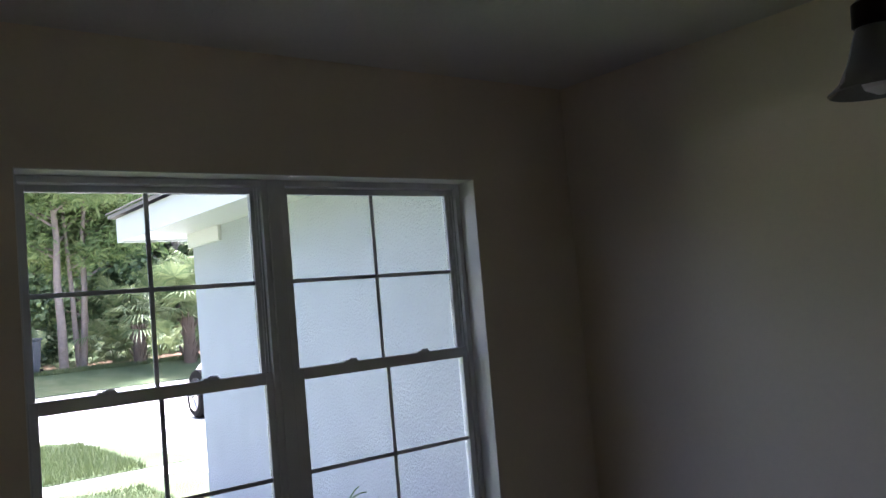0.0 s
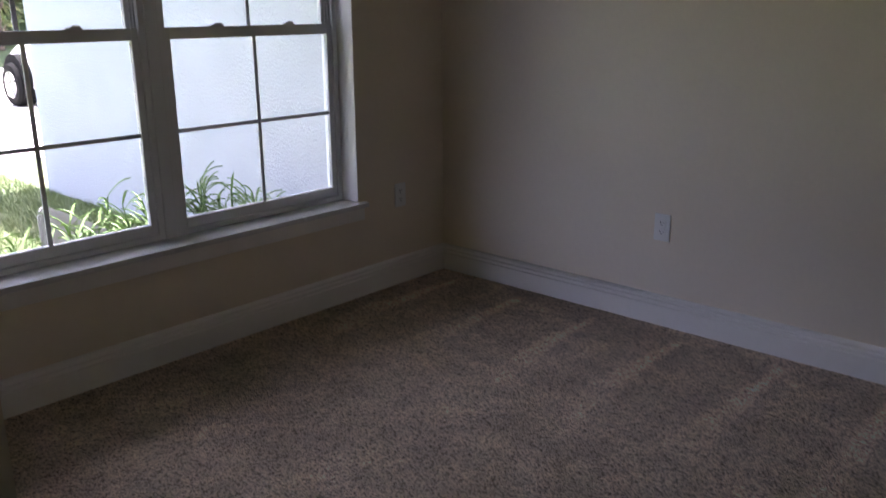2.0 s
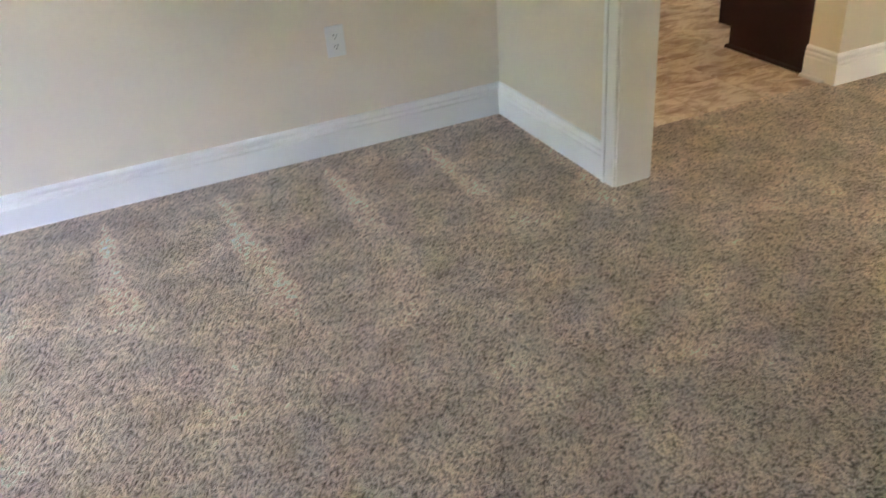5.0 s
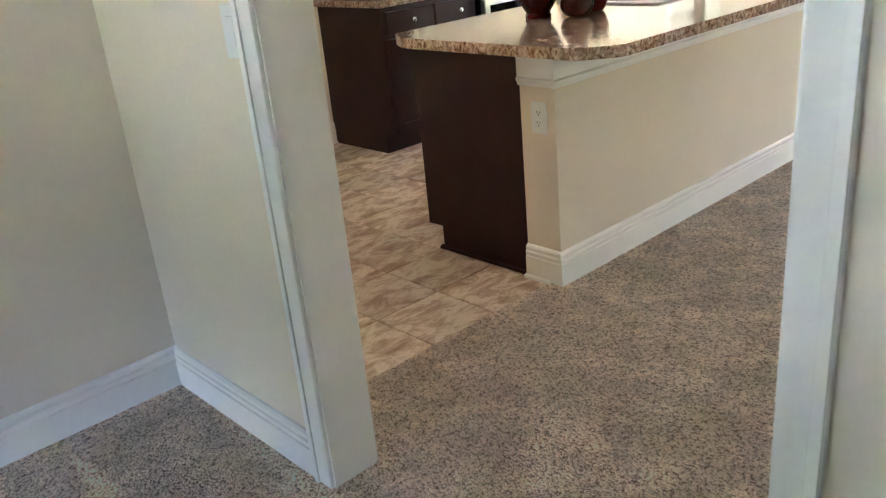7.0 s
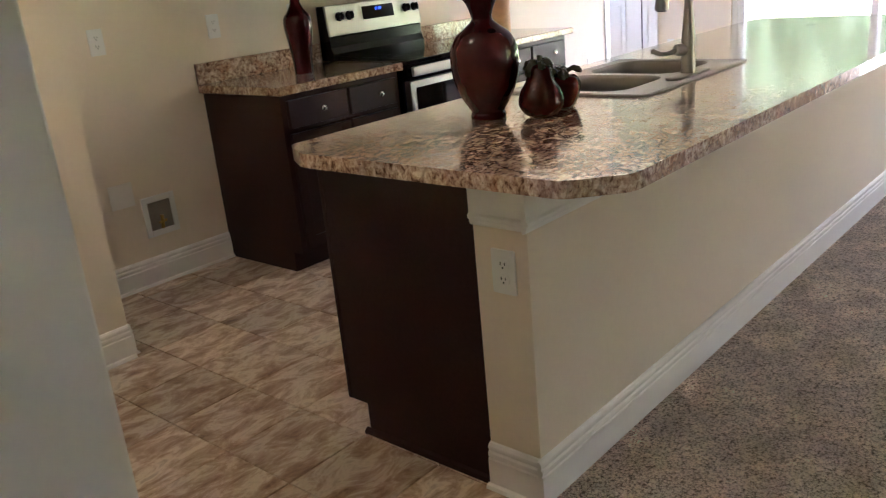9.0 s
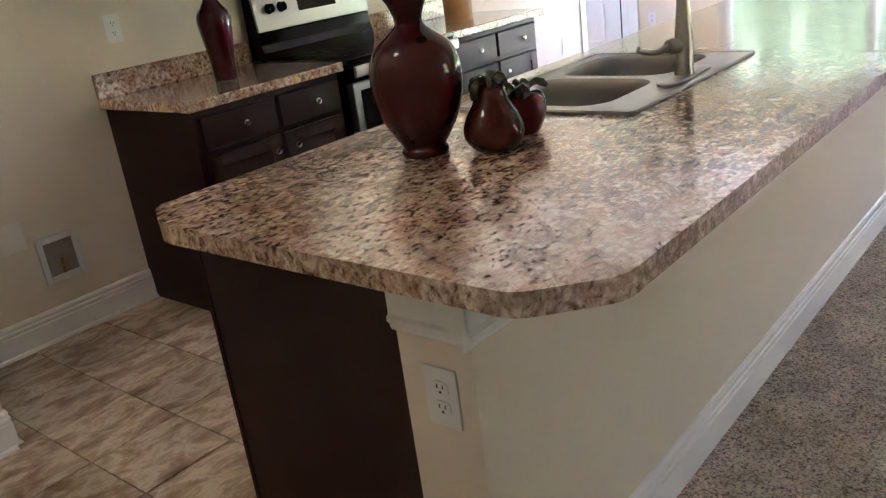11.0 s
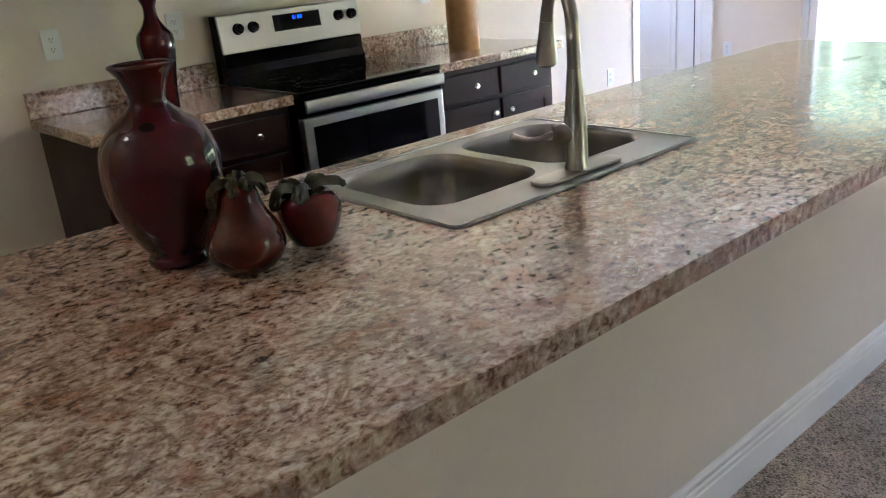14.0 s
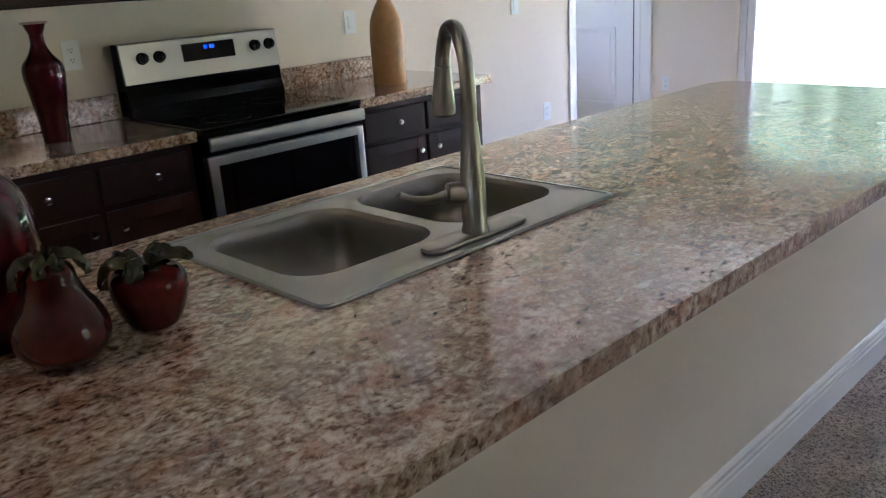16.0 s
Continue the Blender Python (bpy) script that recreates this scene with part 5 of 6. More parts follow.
dy = -0.0015
prof = [(on_panel(0, 1.118) + dy, 1.118), (on_panel(0, 1.118) + 0.003, 1.118), (on_panel(0, 1.190) + 0.003, 1.190), (on_panel(0, 1.190) + dy, 1.190)]
disp = part("display", slanted(1.950, 2.205, prof), BLACK_GLASS, bs, "black display with blue clock")
for i, w in enumerate((0.010, 0.003, 0.010, 0.010)):
    xx = 2.055 + i * 0.0135
    bm = slanted(xx, xx + w, [(on_panel(0, 1.163) - 0.0022, 1.163), (on_panel(0, 1.163) - 0.0016, 1.163), (on_panel(0, 1.179) - 0.0016, 1.179), (on_panel(0, 1.179) - 0.0022, 1.179)])
    part("clock_digit", bm, CLOCK_BLUE, disp, "glowing blue clock digit")
for kx in (1.765, 1.841, 2.308, 2.384):
    zc = 1.152
    bm = lathe(bmesh.new(), [(0.025, 0.0), (0.025, 0.004), (0.021, 0.006), (0.020, 0.026), (0.016, 0.028)], 24)
    box(bm, -0.004, 0.004, -0.021, 0.021, 0.028, 0.036, bevel=0.001)
    bmesh.ops.rotate(bm, verts=bm.verts, cent=(0, 0, 0), matrix=Matrix.Rotation(radians(83), 3, 'X'))
    bmesh.ops.translate(bm, verts=bm.verts, vec=(kx, on_panel(0, zc), zc))
    part("burner_knob", bm, BLACK, bs, "black burner knob", smooth=True)
od = part("oven_door", boxes((RX0 + 0.004, RX1 - 0.004, 1.900, 1.944, 0.225, 0.812), bevel=0.006), STEEL, rg, "stainless oven door")
part("oven_window", boxes((RX0 + 0.046, RX1 - 0.040, 1.8975, 1.8998, 0.28, 0.776)), BLACK_GLASS, od, "black oven window")
part("front_rail", boxes((RX0 + 0.001, RX1 - 0.001, 1.912, 1.944, 0.814, 0.895), bevel=0.004), BLACK, rg)
bm = slanted(RX0 + 0.012, RX1 - 0.012, [(1.874, 0.842), (1.884, 0.836), (1.888, 0.840), (1.888, 0.884), (1.884, 0.888), (1.874, 0.884), (1.871, 0.863)])
hdl = part("oven_handle", bm, STEEL, od, "wide stainless oven handle", smooth=True)
for hx in (RX0 + 0.03, RX1 - 0.06):
    part("handle_mount", boxes((hx, hx + 0.03, 1.888, 1.912, 0.852, 0.872)), BLACK, hdl)
part("storage_drawer", boxes((RX0 + 0.004, RX1 - 0.004, 1.905, 1.944, 0.05, 0.215), bevel=0.005), STEEL, rg)

# ---- wall cabinets and hood, of which only the undersides show ----
c = thing("wall_cabinet", "dark espresso wall cabinet above the worktop", "cabinet")
part("carcass", boxes((0.62, 1.60, 2.245, KITCH_N - 0.002, 1.385, 2.15)), ESPRESSO, c)
for xa, xb in ((0.635, 1.105), (1.115, 1.585)):
    framed_front("door", c, xa, xb, 2.244, 1.395, 2.14)
c = thing("range_hood", "dark range hood over the cooktop", "range hood")
part("hood_body", slanted(1.615, 2.435, [(2.115, 1.385), (KITCH_N - 0.002, 1.385), (KITCH_N - 0.002, 1.56), (2.25, 1.56), (2.115, 1.43)]), BLACK, c)
part("grease_filter", boxes((1.80, 2.28, 2.18, 2.50, 1.379, 1.3845)), STEEL, c, "steel grease filter")


# ---- chandelier in the room, of which one bell shade shows ----
ch = thing("chandelier", "dark bronze chandelier with frosted bell shades", "chandelier", at=pose(-3.620, -0.80, -0.019))
bm = lathe(bmesh.new(), [(0.06, CEIL - 0.03), (0.06, CEIL - 0.001)], 20)
tube(bm, [(0, 0, CEIL - 0.03), (0, 0, 2.06)], 0.006, 8)
lathe(bm, [(0.012, 1.80), (0.03, 1.84), (0.035, 1.90), (0.02, 1.96), (0.012, 2.06)], 20)
part("stem", bm, BRONZE, ch, smooth=True)
for k in range(3):
    a = radians(229 + 120 * k)
    ca, sa = math.cos(a), math.sin(a)
    R = 0.30
    arm = smooth_curve([(0.02 * ca, 0.02 * sa, 1.86), (0.12 * ca, 0.12 * sa, 1.84), (0.24 * ca, 0.24 * sa, 1.93), (R * ca, R * sa, 1.955), (R * ca, R * sa, 1.915)], 6)
    ar = part("arm", tube(bmesh.new(), arm, 0.008, 10), BRONZE, ch, smooth=True)
    part("fitter", lathe(bmesh.new(), [(0.010, 0.05), (0.030, 0.035), (0.032, 0.0), (0.028, -0.004)], 20, (R * ca, R * sa, 1.865)), BRONZE, ar, smooth=True)
    prof = [(0.027, 0.0), (0.034, -0.02), (0.045, -0.055), (0.060, -0.085), (0.078, -0.100), (0.0765, -0.102), (0.058, -0.087), (0.043, -0.056), (0.032, -0.020), (0.025, -0.001)]
    part("shade", lathe(bmesh.new(), prof, 28, (R * ca, R * sa, 1.862), closed=False), SHADE_GLASS, ar, "frosted glass bell shade", smooth=True)
    part("bulb", lathe(bmesh.new(), [(0.012, -0.005), (0.014, -0.03), (0.027, -0.06), (0.030, -0.078), (0.024, -0.098), (0.006, -0.108)], 20, (R * ca, R * sa, 1.862)), BULB_WHITE, ar, "unlit white bulb", smooth=True)

# ---- warm ceiling light of the hall between room and kitchen ----
cl = thing("ceiling_light", "warm lit flush ceiling light with three bulbs", "ceiling light", at=pose(-0.55, 0.80, CEIL))
part("canopy", lathe(bmesh.new(), [(0.14, -0.025), (0.15, -0.018), (0.15, -0.001)], 32), BRONZE, cl, smooth=True)
for k in range(3):
    a = radians(30 + 120 * k)
    x, y = 0.09 * math.cos(a), 0.09 * math.sin(a)
    part("bulb", lathe(bmesh.new(), [(0.012, -0.028), (0.014, -0.045), (0.027, -0.075), (0.030, -0.095), (0.022, -0.118), (0.006, -0.125)], 18, (x, y, 0)), BULB_GLOW, cl, "lit warm bulb", smooth=True)
hall_lamp = bpy.data.lights.new("hall_lamp", 'POINT')
hall_lamp.energy, hall_lamp.color, hall_lamp.shadow_soft_size = 0.055, (1.0, 0.77, 0.54), 0.10
new("hall_lamp", hall_lamp).location = (-0.55, 0.80, CEIL - 0.17)


# ---- outside ----
def flat(name, outline, z0, z1, m, label, category):
    return structure(name, slab(bmesh.new(), outline, z0, z1), m, label, category)


flat("ground", [(-600, -600), (600, -600), (600, 600), (-600, 600)], GROUND - 0.5, GROUND - 0.02, LAWN, "lawn reaching the woods", "ground")
flat("front_lawn", [(-12.05, -14), (W0 - 0.01, -14), (W0 - 0.01, 0.31), (-10.3, 0.31), (-10.3, 0.95), (-12.3, 0.95)], GROUND - 0.05, GROUND, LAWN, "thin green lawn with bare patches before the window", "lawn")
flat("pavement", [(-12.95, -14), (-12.06, -14), (-12.31, 0.96), (-12.95, 0.96)], GROUND - 0.05, GROUND + 0.006, CONCRETE, "pale concrete walkway", "walkway")
flat("strip_lawn", [(-17.3, -14), (-12.97, -14), (-12.97, 1.34), (-13.2, 1.30), (-15.6, 0.78), (-17.0, 0.3), (-17.6, -1.5)], GROUND - 0.05, GROUND + 0.012, LAWN, "bright lawn wedge beside the driveway", "lawn")
flat("driveway", [(-18.0, -0.4), (-16.98, 0.12), (-15.58, 0.54), (-13.2, 1.05), (-12.95, 1.07), (-12.94, 0.965), (-10.2, 0.965), (-10.2, 7.0), (-18.0, 7.5)], GROUND - 0.05, GROUND + 0.004, CONCRETE, "pale concrete driveway", "driveway")
flat("road", [(-26.6, -90), (-18.0, -90), (-18.0, 90), (-26.6, 90)], GROUND - 0.06, GROUND - 0.004, CONCRETE, "pale sunlit street", "road")
bm = bmesh.new()
q = [[bm.verts.new((x, y, z)) for y in (-90, 90)] for x, z in ((-26.62, GROUND - 0.03), (-26.62, GROUND + 0.02), (-29.0, BANK), (-70, BANK + 0.1), (-70, -0.4))]
for a, b in zip(q, q[1:]):
    bm.faces.new((a[0], a[1], b[1], b[0]))
structure("far_lawn", bm, LAWN, "sunlit lawn bank across the street", "lawn")
flat("mulch_bed", [(-41, -60), (-30.6, -60), (-29.6, 3), (-31.5, 12), (-33, 60), (-41, 60)], BANK - 0.05, BANK + 0.03, MULCH, "brown pine straw under the trees", "mulch")
flat("patio", [(END_X + 0.2, -2.0), (9.4, -2.0), (9.4, 4.6), (END_X + 0.2, 4.6)], GROUND, -0.02, PATIO, "pale concrete patio", "patio")
structure("wall_plinth", boxes((END_X + 0.02, END_X + 0.2, SLIDE_Y0, SLIDE_Y1, -0.15, -0.002)), CONCRETE, "concrete threshold under the sliding door", "threshold")

gar = thing("garage_wing", "grey-white stucco garage wing with white eaves", "house")
part("wall", boxes((-10.25, W0 - 0.005, 0.312, 6.5, GROUND - 0.05, 2.23)), STUCCO, gar, "rough pale stucco wall")
part("soffit", boxes((-10.75, W0 + 0.1, -0.14, 0.311, 2.231, 2.25), (-10.75, -10.251, 0.311, 7.0, 2.231, 2.25)), SOFFIT, gar, "white soffit")
part("fascia", boxes((-10.78, W0 + 0.1, -0.17, -0.141, 2.215, 2.43), (-10.78, -10.751, -0.141, 7.0, 2.215, 2.43), bevel=0.004), SOFFIT, gar, "white fascia board")
part("frieze", boxes((-10.30, -9.62, 0.285, 0.3115, 2.105, 2.2305), bevel=0.003), SOFFIT, gar, "white trim board")
bm = bmesh.new()
vs = [bm.verts.new(p) for p in ((-10.85, -0.22, 2.435), (W0 - 0.42, -0.22, 2.435), (W0 - 0.42, 3.5, 4.2), (-7.1, 3.5, 4.2), (-10.85, 7.2, 2.435))]
bm.faces.new((vs[0], vs[1], vs[2], vs[3]))
bm.faces.new((vs[0], vs[3], vs[4]))
r = bmesh.ops.extrude_face_region(bm, geom=list(bm.faces))
bmesh.ops.translate(bm, verts=[g for g in r["geom"] if isinstance(g, bmesh.types.BMVert)], vec=(0, 0, 0.03))
roof = part("roof", bm, SHINGLE, gar, "brown shingle roof")
# shingle courses along the eave that shows
sh_me = None
for row in range(7):
    for i in range(14):
        if sh_me is None:
            bm = boxes((0, 0.30, 0, 0.17, 0, 0.012), bevel=0.002)
            ob = part("shingle", bm, SHINGLE, roof)
            sh_me = ob.data
        else:
            ob = new("shingle", sh_me)
            ob.parent = roof
        ob.matrix_basis = pose(-10.86 + i * 0.302 + 0.15 * (row % 2), -0.235 + row * 0.13, 2.470 + row * 0.0625, 24.0, 0, 0)
# Eaves out of view, added to keep direct sun out of both openings.
structure("eave_west", boxes((W0 - 0.40, W0 - 0.001, -5.0, -0.18, 2.28, 2.30)), SOFFIT, "unseen white soffit keeping sun off the bedroom window", "soffit")
structure("eave_east", boxes((END_X + 0.2, END_X + 0.45, -5.0, 5.0, 2.28, 2.42)), SOFFIT, "unseen white soffit keeping sun off the sliding door", "soffit")
structure("roof_main", boxes((W0 - 0.40, END_X + 0.45, -5.2, 5.0, 2.546, 2.70)), SHINGLE, "brown shingle roof of the house", "roof")


def blades(name, centres, m, label, category, count, length, width, up, seed, kind="stuff", spread=1.0):
    """Many narrow leaves about the given centres, in one mesh."""
    rng = np.random.default_rng(seed)
    c = np.asarray(centres, float)
    pick = c[rng.integers(0, len(c), count)]
    d = rng.normal(size=(count, 3))
    d[:, 2] = d[:, 2] * 0.7 + up
    d /= np.linalg.norm(d, axis=1)[:, None]
    start = pick[:, :3] + rng.normal(size=(count, 3)) * pick[:, 3:4] * spread * np.array([1, 1, 0.7])
    s = np.cross(d, rng.normal(size=(count, 3)))
    s /= np.linalg.norm(s, axis=1)[:, None]
    ln = length * rng.uniform(0.6, 1.3, (count, 1))
    w = width * rng.uniform(0.6, 1.3, (count, 1))
    mid = start + d * ln * 0.5
    tip = start + d * ln + np.array([0, 0, -0.12]) * ln
    verts = np.stack([start, mid + s * w, tip, mid - s * w], 1).reshape(-1, 3)
    faces = np.arange(count * 4).reshape(-1, 4)
    me = bpy.data.meshes.new(name)
    me.from_pydata(verts.tolist(), [], faces.tolist())
    me.materials.append(m)
    ob = new(name, me)
    return tagged(ob, label, category, kind=kind)


def tree(name, x, y, height, r, lean, limbs, crown_r, seed, m, label, leaf, leafcount, crown_from=0.45, bark=BARK):
    """Tapered trunk, limbs and a loose crown of leaf clumps."""
    rng = random.Random(seed)
    t = thing(name, label, "tree", "front trees", pose(x, y, BANK))
    trunk = [Vector((lean[0] * k / 6 * height + rng.uniform(-.05, .05), lean[1] * k / 6 * height + rng.uniform(-.05, .05), height * k / 6)) for k in range(7)]
    tr = part("trunk", tube(bmesh.new(), trunk, [r * (1 - 0.11 * k) for k in range(7)], 12), bark, t, smooth=True)
    centres = []
    for i in range(limbs):
        f = crown_from + (0.98 - crown_from) * i / max(1, limbs - 1)
        k = min(5, int(f * 6))
        p = trunk[k].lerp(trunk[k + 1], f * 6 - k)
        a = rng.uniform(0, 2 * math.pi)
        ln = crown_r * rng.uniform(0.6, 1.1) * (1.15 - 0.5 * f)
        q = p + Vector((math.cos(a) * ln, math.sin(a) * ln, ln * rng.uniform(0.1, 0.6)))
        mid = p.lerp(q, 0.5) + Vector((0, 0, 0.1 * ln))
        part("limb", tube(bmesh.new(), [p, mid, q], [r * 0.32, r * 0.2, r * 0.08], 7), bark, t, smooth=True)
        for s in (0.55, 0.8, 1.0):
            w = p.lerp(q, s)
            centres.append((w.x + rng.uniform(-.2, .2), w.y + rng.uniform(-.2, .2), w.z + 0.15, crown_r * 0.17))
    lf = leaf
    cr = blades("crown", centres, m, "", "", leafcount, lf[0], lf[1], lf[2], seed)
    for key in list(cr.keys()):
        del cr[key]
    cr.parent = t
    return t


tree("pine_tree", -29.9, 3.66, 8.0, 0.14, (0.010, -0.012), 20, 2.3, 3, PINE, "tall slender pine with pale trunk and open crown", (0.34, 0.03, 0.25), 15000, 0.42)
tree("pine_tree", -30.2, 4.25, 7.6, 0.11, (0.02, 0.050), 14, 2.0, 5, PINE, "pale pine trunk leaning outward with open crown", (0.34, 0.03, 0.25), 9000, 0.40)
tree("pine_tree", -30.25, 4.22, 7.2, 0.09, (0.0, -0.055), 10, 1.6, 7, PINE, "thin pine leaning outward from the same foot", (0.34, 0.03, 0.25), 6000, 0.42)
for i, (x, y, h, s) in enumerate(((-37, -3.0, 11, 11), (-38, 1.5, 12, 12), (-37, 6.0, 9.5, 13), (-39, 10.5, 11, 14), (-38, 15.0, 9, 15), (-39, -8, 12, 16), (-40, 20, 11, 17))):
    tree("oak_tree", x, y, h, 0.22, (0.01, 0.0), 13, 3.6, s, WOODS, "dense dark green broadleaf tree at the wood's edge", (0.24, 0.085, 0.1), 15000, 0.18)
rng = random.Random(4)
wood = [(rng.uniform(-46, -38), rng.uniform(-22, 34), rng.uniform(0.2, 9.5), 1.1) for _ in range(220)]
blades("far_woods", wood, WOODS, "dense dark green woods behind the street", "woods", 90000, 0.36, 0.14, 0.1, 21)
under = [(rng.uniform(-37, -33.5), rng.uniform(-16, 26), rng.uniform(-0.1, 1.3), 0.45) for _ in range(150)]
blades("undergrowth", under, WOODS, "low green undergrowth at the wood's edge", "shrubs", 26000, 0.28, 0.06, 0.3, 22)
wood2 = [(rng.uniform(38, 46), rng.uniform(-26, 34), rng.uniform(0.0, 11.5), 1.2) for _ in range(360)]
blades("back_woods", wood2, BACK_WOODS, "hazy woods behind the back yard", "woods", 110000, 0.5, 0.2, 0.1, 23)
structure("backdrop_front", boxes((-62, -58, -90, 110, -0.5, 9.0)), WOODS, "distant wood behind the front trees", "backdrop")
structure("backdrop_back", boxes((50, 53, -90, 110, -0.5, 11.5)), BACK_WOODS, "distant wood behind the back yard", "backdrop")


def fan_frond(bm, base, tip, size, rng):
    """A fan palm leaf: a stalk and a fan of folded blades."""
    base, tip = Vector(base), Vector(tip)
    d = (tip - base).normalized()
    tube(bm, [base, base.lerp(tip, 0.5) + Vector((0, 0, 0.08)), tip], [0.02, 0.014, 0.010], 5)
    side = d.cross(Vector((0, 0, 1)))
    side = side.normalized() if side.length > 0.01 else Vector((1, 0, 0))
    up = side.cross(d)
    nb = 28
    for i in range(nb):
        a = radians(-120 + 240 * i / (nb - 1))
        w = (d * math.cos(a) + side * math.sin(a)).normalized()
        ln = size * (0.7 + 0.3 * math.cos(a)) * rng.uniform(0.9, 1.05)
        e = tip + w * ln + Vector((0, 0, -0.35 * ln * rng.uniform(0.6, 1.3))) + up * 0.05
        m1 = tip + w * ln * 0.55 + up * 0.03
        n = w.cross(up).normalized() * 0.022 * size / 0.8
        v = [bm.verts.new(p) for p in (tip, m1 + n, e, m1 - n)]
        bm.faces.new(v)


def fan_palm(x, y, trunk_h, fronds, size, seed, label, stalk=0.9):
    rng = random.Random(seed)
    t = thing("fan_palm", label, "palm", "fan palms", pose(x, y, BANK if x < -28.9 else GROUND + 0.3 * min(1, max(0, (-26.62 - x) / 2.4))))
    if trunk_h > 0.3:
        bm = tube(bmesh.new(), [(0, 0, 0), (0.03, 0, trunk_h * 0.5), (0, 0, trunk_h)], [0.20, 0.18, 0.2], 12)
        part("trunk", bm, PALM_BARK, t, "rough brown palm trunk", smooth=True)
        for k in range(26):
            a, z = rng.uniform(0, 6.28), trunk_h * rng.uniform(0.1, 1.0)
            b0 = Vector((0.17 * math.cos(a), 0.17 * math.sin(a), z))
            part("boot", tube(bmesh.new(), [b0, b0 * 1.0 + Vector((0.14 * math.cos(a), 0.14 * math.sin(a), 0.22))], [0.04, 0.02], 5), PALM_BARK, t)
    for k in range(fronds):
        a = 2 * math.pi * k / fronds + rng.uniform(-.3, .3)
        el = radians(rng.uniform(-12, 82))
        tip = Vector((math.cos(a) * math.cos(el), math.sin(a) * math.cos(el), math.sin(el))) * stalk * rng.uniform(0.8, 1.2)
        bm = bmesh.new()
        fan_frond(bm, (0, 0, max(trunk_h, 0.1)), tip + Vector((0, 0, max(trunk_h, 0.1))), size, rng)
        part("frond", bm, PALM, t)
    return t


fan_palm(-28.6, 7.0, 1.5, 30, 1.05, 31, "sabal palm with drooping fan leaves and rough trunk", 1.5)
fan_palm(-29.3, 5.7, 1.2, 24, 0.95, 32, "sabal palm with pale drooping fan leaves", 1.3)
fan_palm(-29.0, 8.4, 2.4, 26, 1.05, 33, "taller sabal palm with fan leaves", 1.5)
for i, (x, y) in enumerate(((-31.5, 1.6), (-32, 3.0), (-31.6, 4.9), (-31.4, 6.0), (-32.4, 0.4), (-32.2, 7.3), (-31.0, 5.4))):
    fan_palm(x, y, 0.0, 14, 0.75, 40 + i, "low saw palmetto with stiff fan leaves", 0.9)


# grass blades on the near lawn and before the street
def turf(name, x0, x1, y0, y1, z, count, length, width, label, seed):
    rng2 = np.random.default_rng(seed + 1)
    base = np.stack([rng2.uniform(x0, x1, count), rng2.uniform(y0, y1, count), np.full(count, z - 0.005)], 1)
    d = rng2.normal(size=(count, 3)) * 0.45
    d[:, 2] = 1
    tip = base + d * length * rng2.uniform(0.5, 1.2, (count, 1))
    s = np.stack([rng2.normal(size=count), rng2.normal(size=count), np.zeros(count)], 1)
    s = s / np.linalg.norm(s, axis=1)[:, None] * width
    verts = np.stack([base - s, base + s, tip], 1).reshape(-1, 3)
    me = bpy.data.meshes.new(name)
    me.from_pydata(verts.tolist(), [], np.arange(count * 3).reshape(-1, 3).tolist())
    me.materials.append(GRASS_BLADE)
    return tagged(new(name, me), label, "grass", kind="stuff")


turf("grass", -12.0, W0 - 0.1, -3.2, 0.28, GROUND, 42000, 0.065, 0.004, "thin uneven grass before the window", 51)
turf("grass_verge", -16.0, -12.97, -3.5, 0.66, GROUND + 0.012, 26000, 0.10, 0.006, "bright short grass beside the driveway", 53)
turf("grass_far", -30, -28.9, -6, 16, BANK, 30000, 0.13, 0.012, "sunlit grass across the street", 55)


# border plants under the window
def strap_plant(x, y, seed, h, label):
    rng = random.Random(seed)
    t = thing("border_plant", label, "plant", "border plants", pose(x, y, GROUND))
    for s in range(4):
        bx, by = rng.uniform(-.09, .09), rng.uniform(-.09, .09)
        hh = h * rng.uniform(0.7, 1.05)
        top = Vector((bx + rng.uniform(-.12, .12), by + rng.uniform(-.12, .12), hh))
        st = [Vector((bx, by, 0)), Vector((bx, by, 0)).lerp(top, 0.5) + Vector((0.01, 0, 0)), top]
        stem = part("stem", tube(bmesh.new(), st, [0.007, 0.006, 0.003], 6), BORDER, t)
        for k in range(16):
            f = 0.25 + 0.75 * k / 15
            p = st[0].lerp(top, f)
            a = rng.uniform(0, 6.28)
            ln = rng.uniform(0.07, 0.15)
            el = rng.uniform(0.2, 0.9)
            tip = p + Vector((math.cos(a), math.sin(a), el)) * ln
            bm = leaf_blade(bmesh.new(), p, tip, 0.0075, 0.02, 0.0012, 4)
            part("leaf", bm, BORDER, stem)
    return t


prng = random.Random(8)
for i, y in enumerate((-1.72, -1.62, -1.54, -1.47, -1.38, -1.28, -1.02, -0.93, -0.82, -0.74, -0.56, -0.48, -0.41, -0.33, -0.25, -0.17, -0.10, -0.03, 0.05)):
    strap_plant(-6.80 - prng.uniform(0, 0.25), y + prng.uniform(-.03, .03), 60 + i, prng.uniform(0.46, 0.60), "leafy green border plant with lance-shaped leaves")
fl = thing("flower", "purple flower on a thin green stem", "flower", at=pose(-6.75, -1.93, GROUND))
part("stem", tube(bmesh.new(), [(0, 0, 0), (0.01, 0.01, 0.30), (0.0, 0.03, 0.58)], 0.004, 6), BORDER, fl)
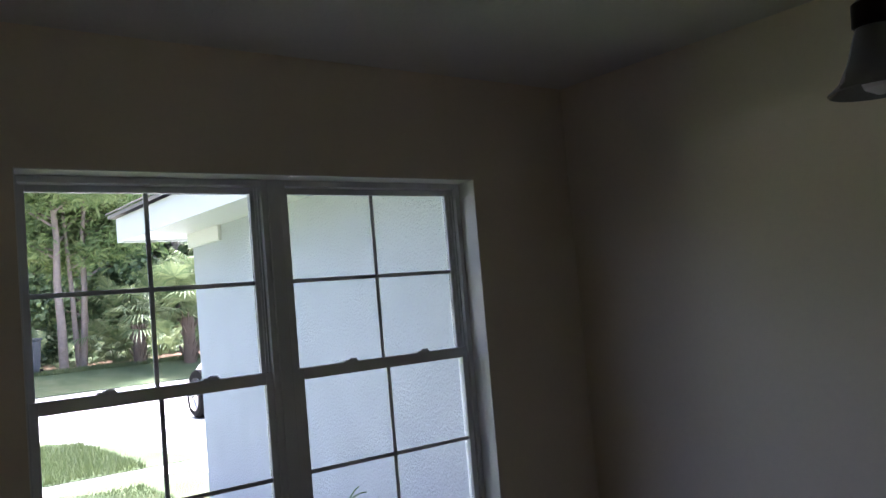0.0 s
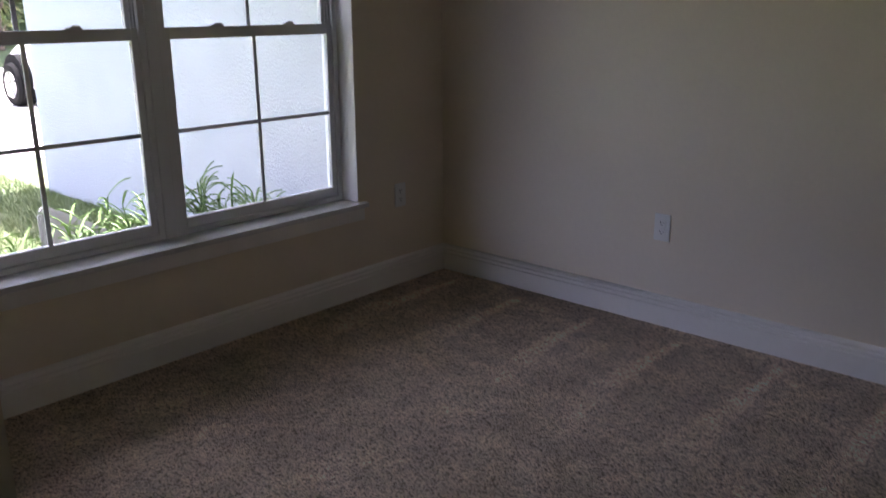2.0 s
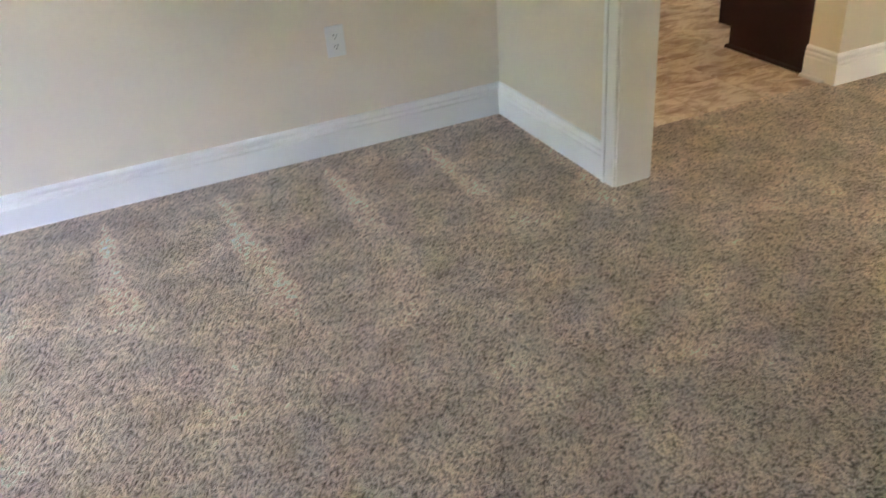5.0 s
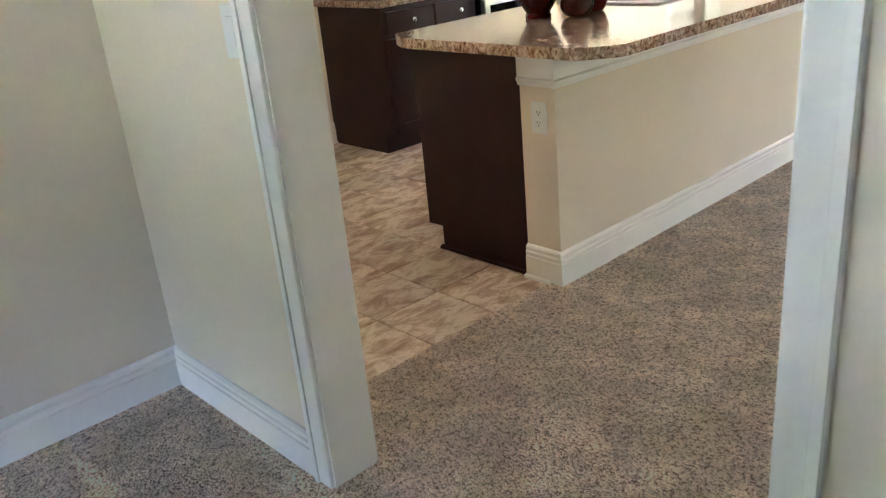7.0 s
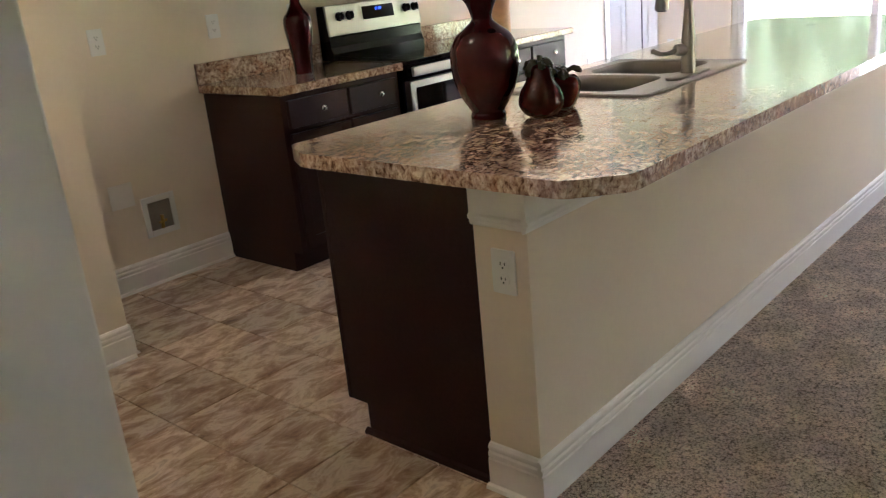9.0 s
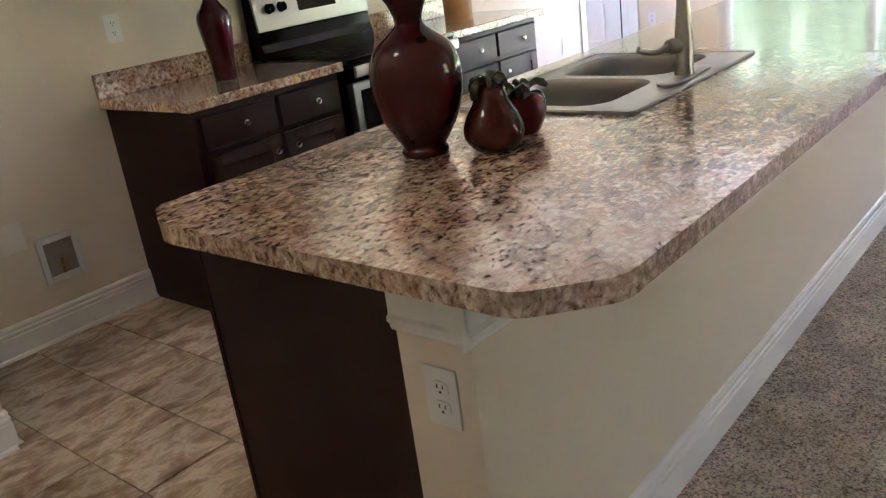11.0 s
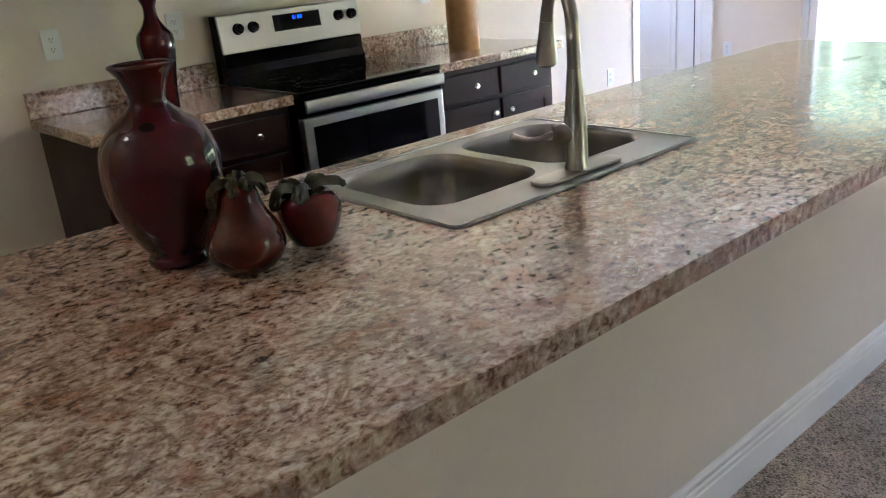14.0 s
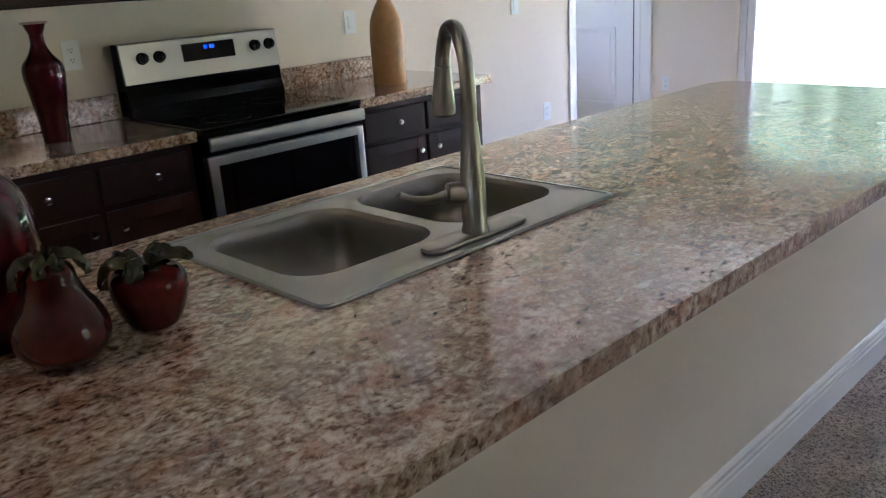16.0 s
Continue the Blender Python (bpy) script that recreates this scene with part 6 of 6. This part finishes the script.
for k in range(5):
    a = 2 * math.pi * k / 5
    part("petal", leaf_blade(bmesh.new(), (0, 0.03, 0.58), (0.045 * math.cos(a), 0.03 + 0.045 * math.sin(a), 0.60), 0.016, 0.008, 0.001, 4), PETAL, fl)
bm = bmesh.new()
prof = [(-0.16, -0.05), (0.40, -0.05), (0.40, 0.20), (-0.13, 0.50), (-0.16, 0.46)]
a = [bm.verts.new((-0.04, y, z)) for y, z in prof]
b = [bm.verts.new((0.04, y, z)) for y, z in prof]
for i in range(5):
    bm.faces.new((a[i], a[(i + 1) % 5], b[(i + 1) % 5], b[i]))
bm.faces.new(a)
bm.faces.new(b[::-1])
bmesh.ops.bevel(bm, geom=list(bm.edges), offset=0.012, segments=2, affect='EDGES')
st = link_mesh("garden_stone", bm, STONE)
st.matrix_basis = pose(-7.25, -0.80, GROUND - 0.02, 0, -12, -18) @ Matrix.Scale(1.12, 4)
tagged(st, "pale grey angular stone among the border plants", "stone")

# ---- parked car: front corner shows past the garage ----
car = thing("car", "white parked car on the driveway", "car", at=pose(-15.60, 3.68, GROUND + 0.004, 0, 0, 90))
sec = [(-2.1, 0.35, 0.55), (-2.05, 0.80, 0.80), (-1.2, 0.95, 0.88), (-0.6, 1.40, 0.75), (0.6, 1.47, 0.74), (1.4, 1.12, 0.84), (1.85, 0.95, 0.80), (1.93, 0.45, 0.70)]
bm = bmesh.new()
rings = []
for y, top, hw in sec:
    ring = []
    for k in range(13):
        t = math.pi * k / 12
        ring.append(bm.verts.new((hw * math.copysign(abs(math.cos(t)) ** 0.5, math.cos(t)), y, 0.28 + (top - 0.28) * math.sin(t) ** 0.55)))
    rings.append(ring)
for p, q in zip(rings, rings[1:]):
    for k in range(12):
        bm.faces.new((p[k], p[k + 1], q[k + 1], q[k]))
    bm.faces.new((p[0], q[0], q[12], p[12]))
bm.faces.new(rings[0])
bm.faces.new(rings[-1][::-1])
part("body", bm, CAR_PAINT, car, smooth=True)
for sx in (-1, 1):
    for wy in (-1.30, 1.35):
        bm = lathe(bmesh.new(), [(0.20, -0.11), (0.30, -0.11), (0.335, -0.07), (0.335, 0.07), (0.30, 0.11), (0.20, 0.11)], 28)
        mm = Matrix.Rotation(radians(90), 3, 'Y')
        bmesh.ops.rotate(bm, verts=bm.verts, cent=(0, 0, 0), matrix=mm)
        bmesh.ops.translate(bm, verts=bm.verts, vec=(sx * 0.86, wy, 0.336))
        w = part("tyre", bm, RUBBER, car, smooth=True)
        bm = tube(bmesh.new(), [(sx * 0.70, wy, 0.40), (sx * 0.905, wy, 0.40)], 0.40, 28)
        part("wheel_arch", bm, RUBBER, car, "dark wheel arch", smooth=True)
        bm = lathe(bmesh.new(), [(0.04, -0.115), (0.05, 0.118), (0.205, 0.095), (0.205, 0.112), (0.19, 0.112)], 28)
        for k in range(5):
            c5 = 2 * math.pi * k / 5
            tube(bm, [(0.03 * math.cos(c5), 0.03 * math.sin(c5), 0.118), (0.2 * math.cos(c5), 0.2 * math.sin(c5), 0.112)], 0.022, 6)
        bmesh.ops.rotate(bm, verts=bm.verts, cent=(0, 0, 0), matrix=Matrix.Rotation(radians(90 * sx), 3, 'Y'))
        bmesh.ops.translate(bm, verts=bm.verts, vec=(sx * 0.86, wy, 0.336))
        part("rim", bm, STEEL, w, smooth=True)

# wheeled bin across the street
bn = thing("wheeled_bin", "dark grey wheeled refuse bin across the street", "bin", at=pose(-29.6, 2.62, BANK))
bm = boxes((-0.30, 0.30, -0.33, 0.33, 0.06, 1.0), bevel=0.04)
for v in bm.verts:
    if v.co.z < 0.5:
        v.co.x *= 0.85
        v.co.y *= 0.85
part("body", bm, GREY_PLASTIC, bn)
part("lid", boxes((-0.33, 0.33, -0.36, 0.36, 1.0, 1.07), bevel=0.02), GREY_PLASTIC, bn)
for s in (-0.3, 0.3):
    part("wheel", tube(bmesh.new(), [(0.25, s - 0.04, 0.10), (0.25, s + 0.04, 0.10)], 0.10, 14), RUBBER, bn)

# ---- floor tiles of the kitchen, last ----
tile_me = None
fl_tiles = tagged(new("floor_tiles"), "slate-look beige and brown floor tiles", "floor", kind="structure")
P = 0.3035
rest = []
for i in range(-3, 26):
    for j in range(0, 15):
        x, y = -0.014 + i * P, SEAM + 0.002 + j * P
        x0, x1 = max(x, HALL_W + 0.001), min(x + P - 0.003, END_X - 0.001)
        if x1 - x0 < 0.03 or (x > CORNER_X and y > FAR_N) or (x < CORNER_X - 0.2 and y > KITCH_N) or (x1 < JOG_X - 0.2 and y > JOG_Y):
            continue
        if x < 1.6 and (y > 0.6 or x < 0.0):
            full = (x0 == x)
            if full and tile_me is not None:
                ob = new("tile", tile_me)
                ob.parent = fl_tiles
            else:
                bm = slab(bmesh.new(), [(0, 0), (x1 - x0, 0), (x1 - x0, P - 0.004), (0, P - 0.004)], -0.004, 0.004, bevel=0.0015, seg=1)
                ob = part("tile", bm, TILE, fl_tiles)
                if full:
                    tile_me = ob.data
            ob.matrix_basis = pose(x0, y, 0)
        else:
            rest.append((x0, x1, y, y + P - 0.004, -0.004, 0.004))
part("tile_field", boxes(*rest), TILE, fl_tiles)
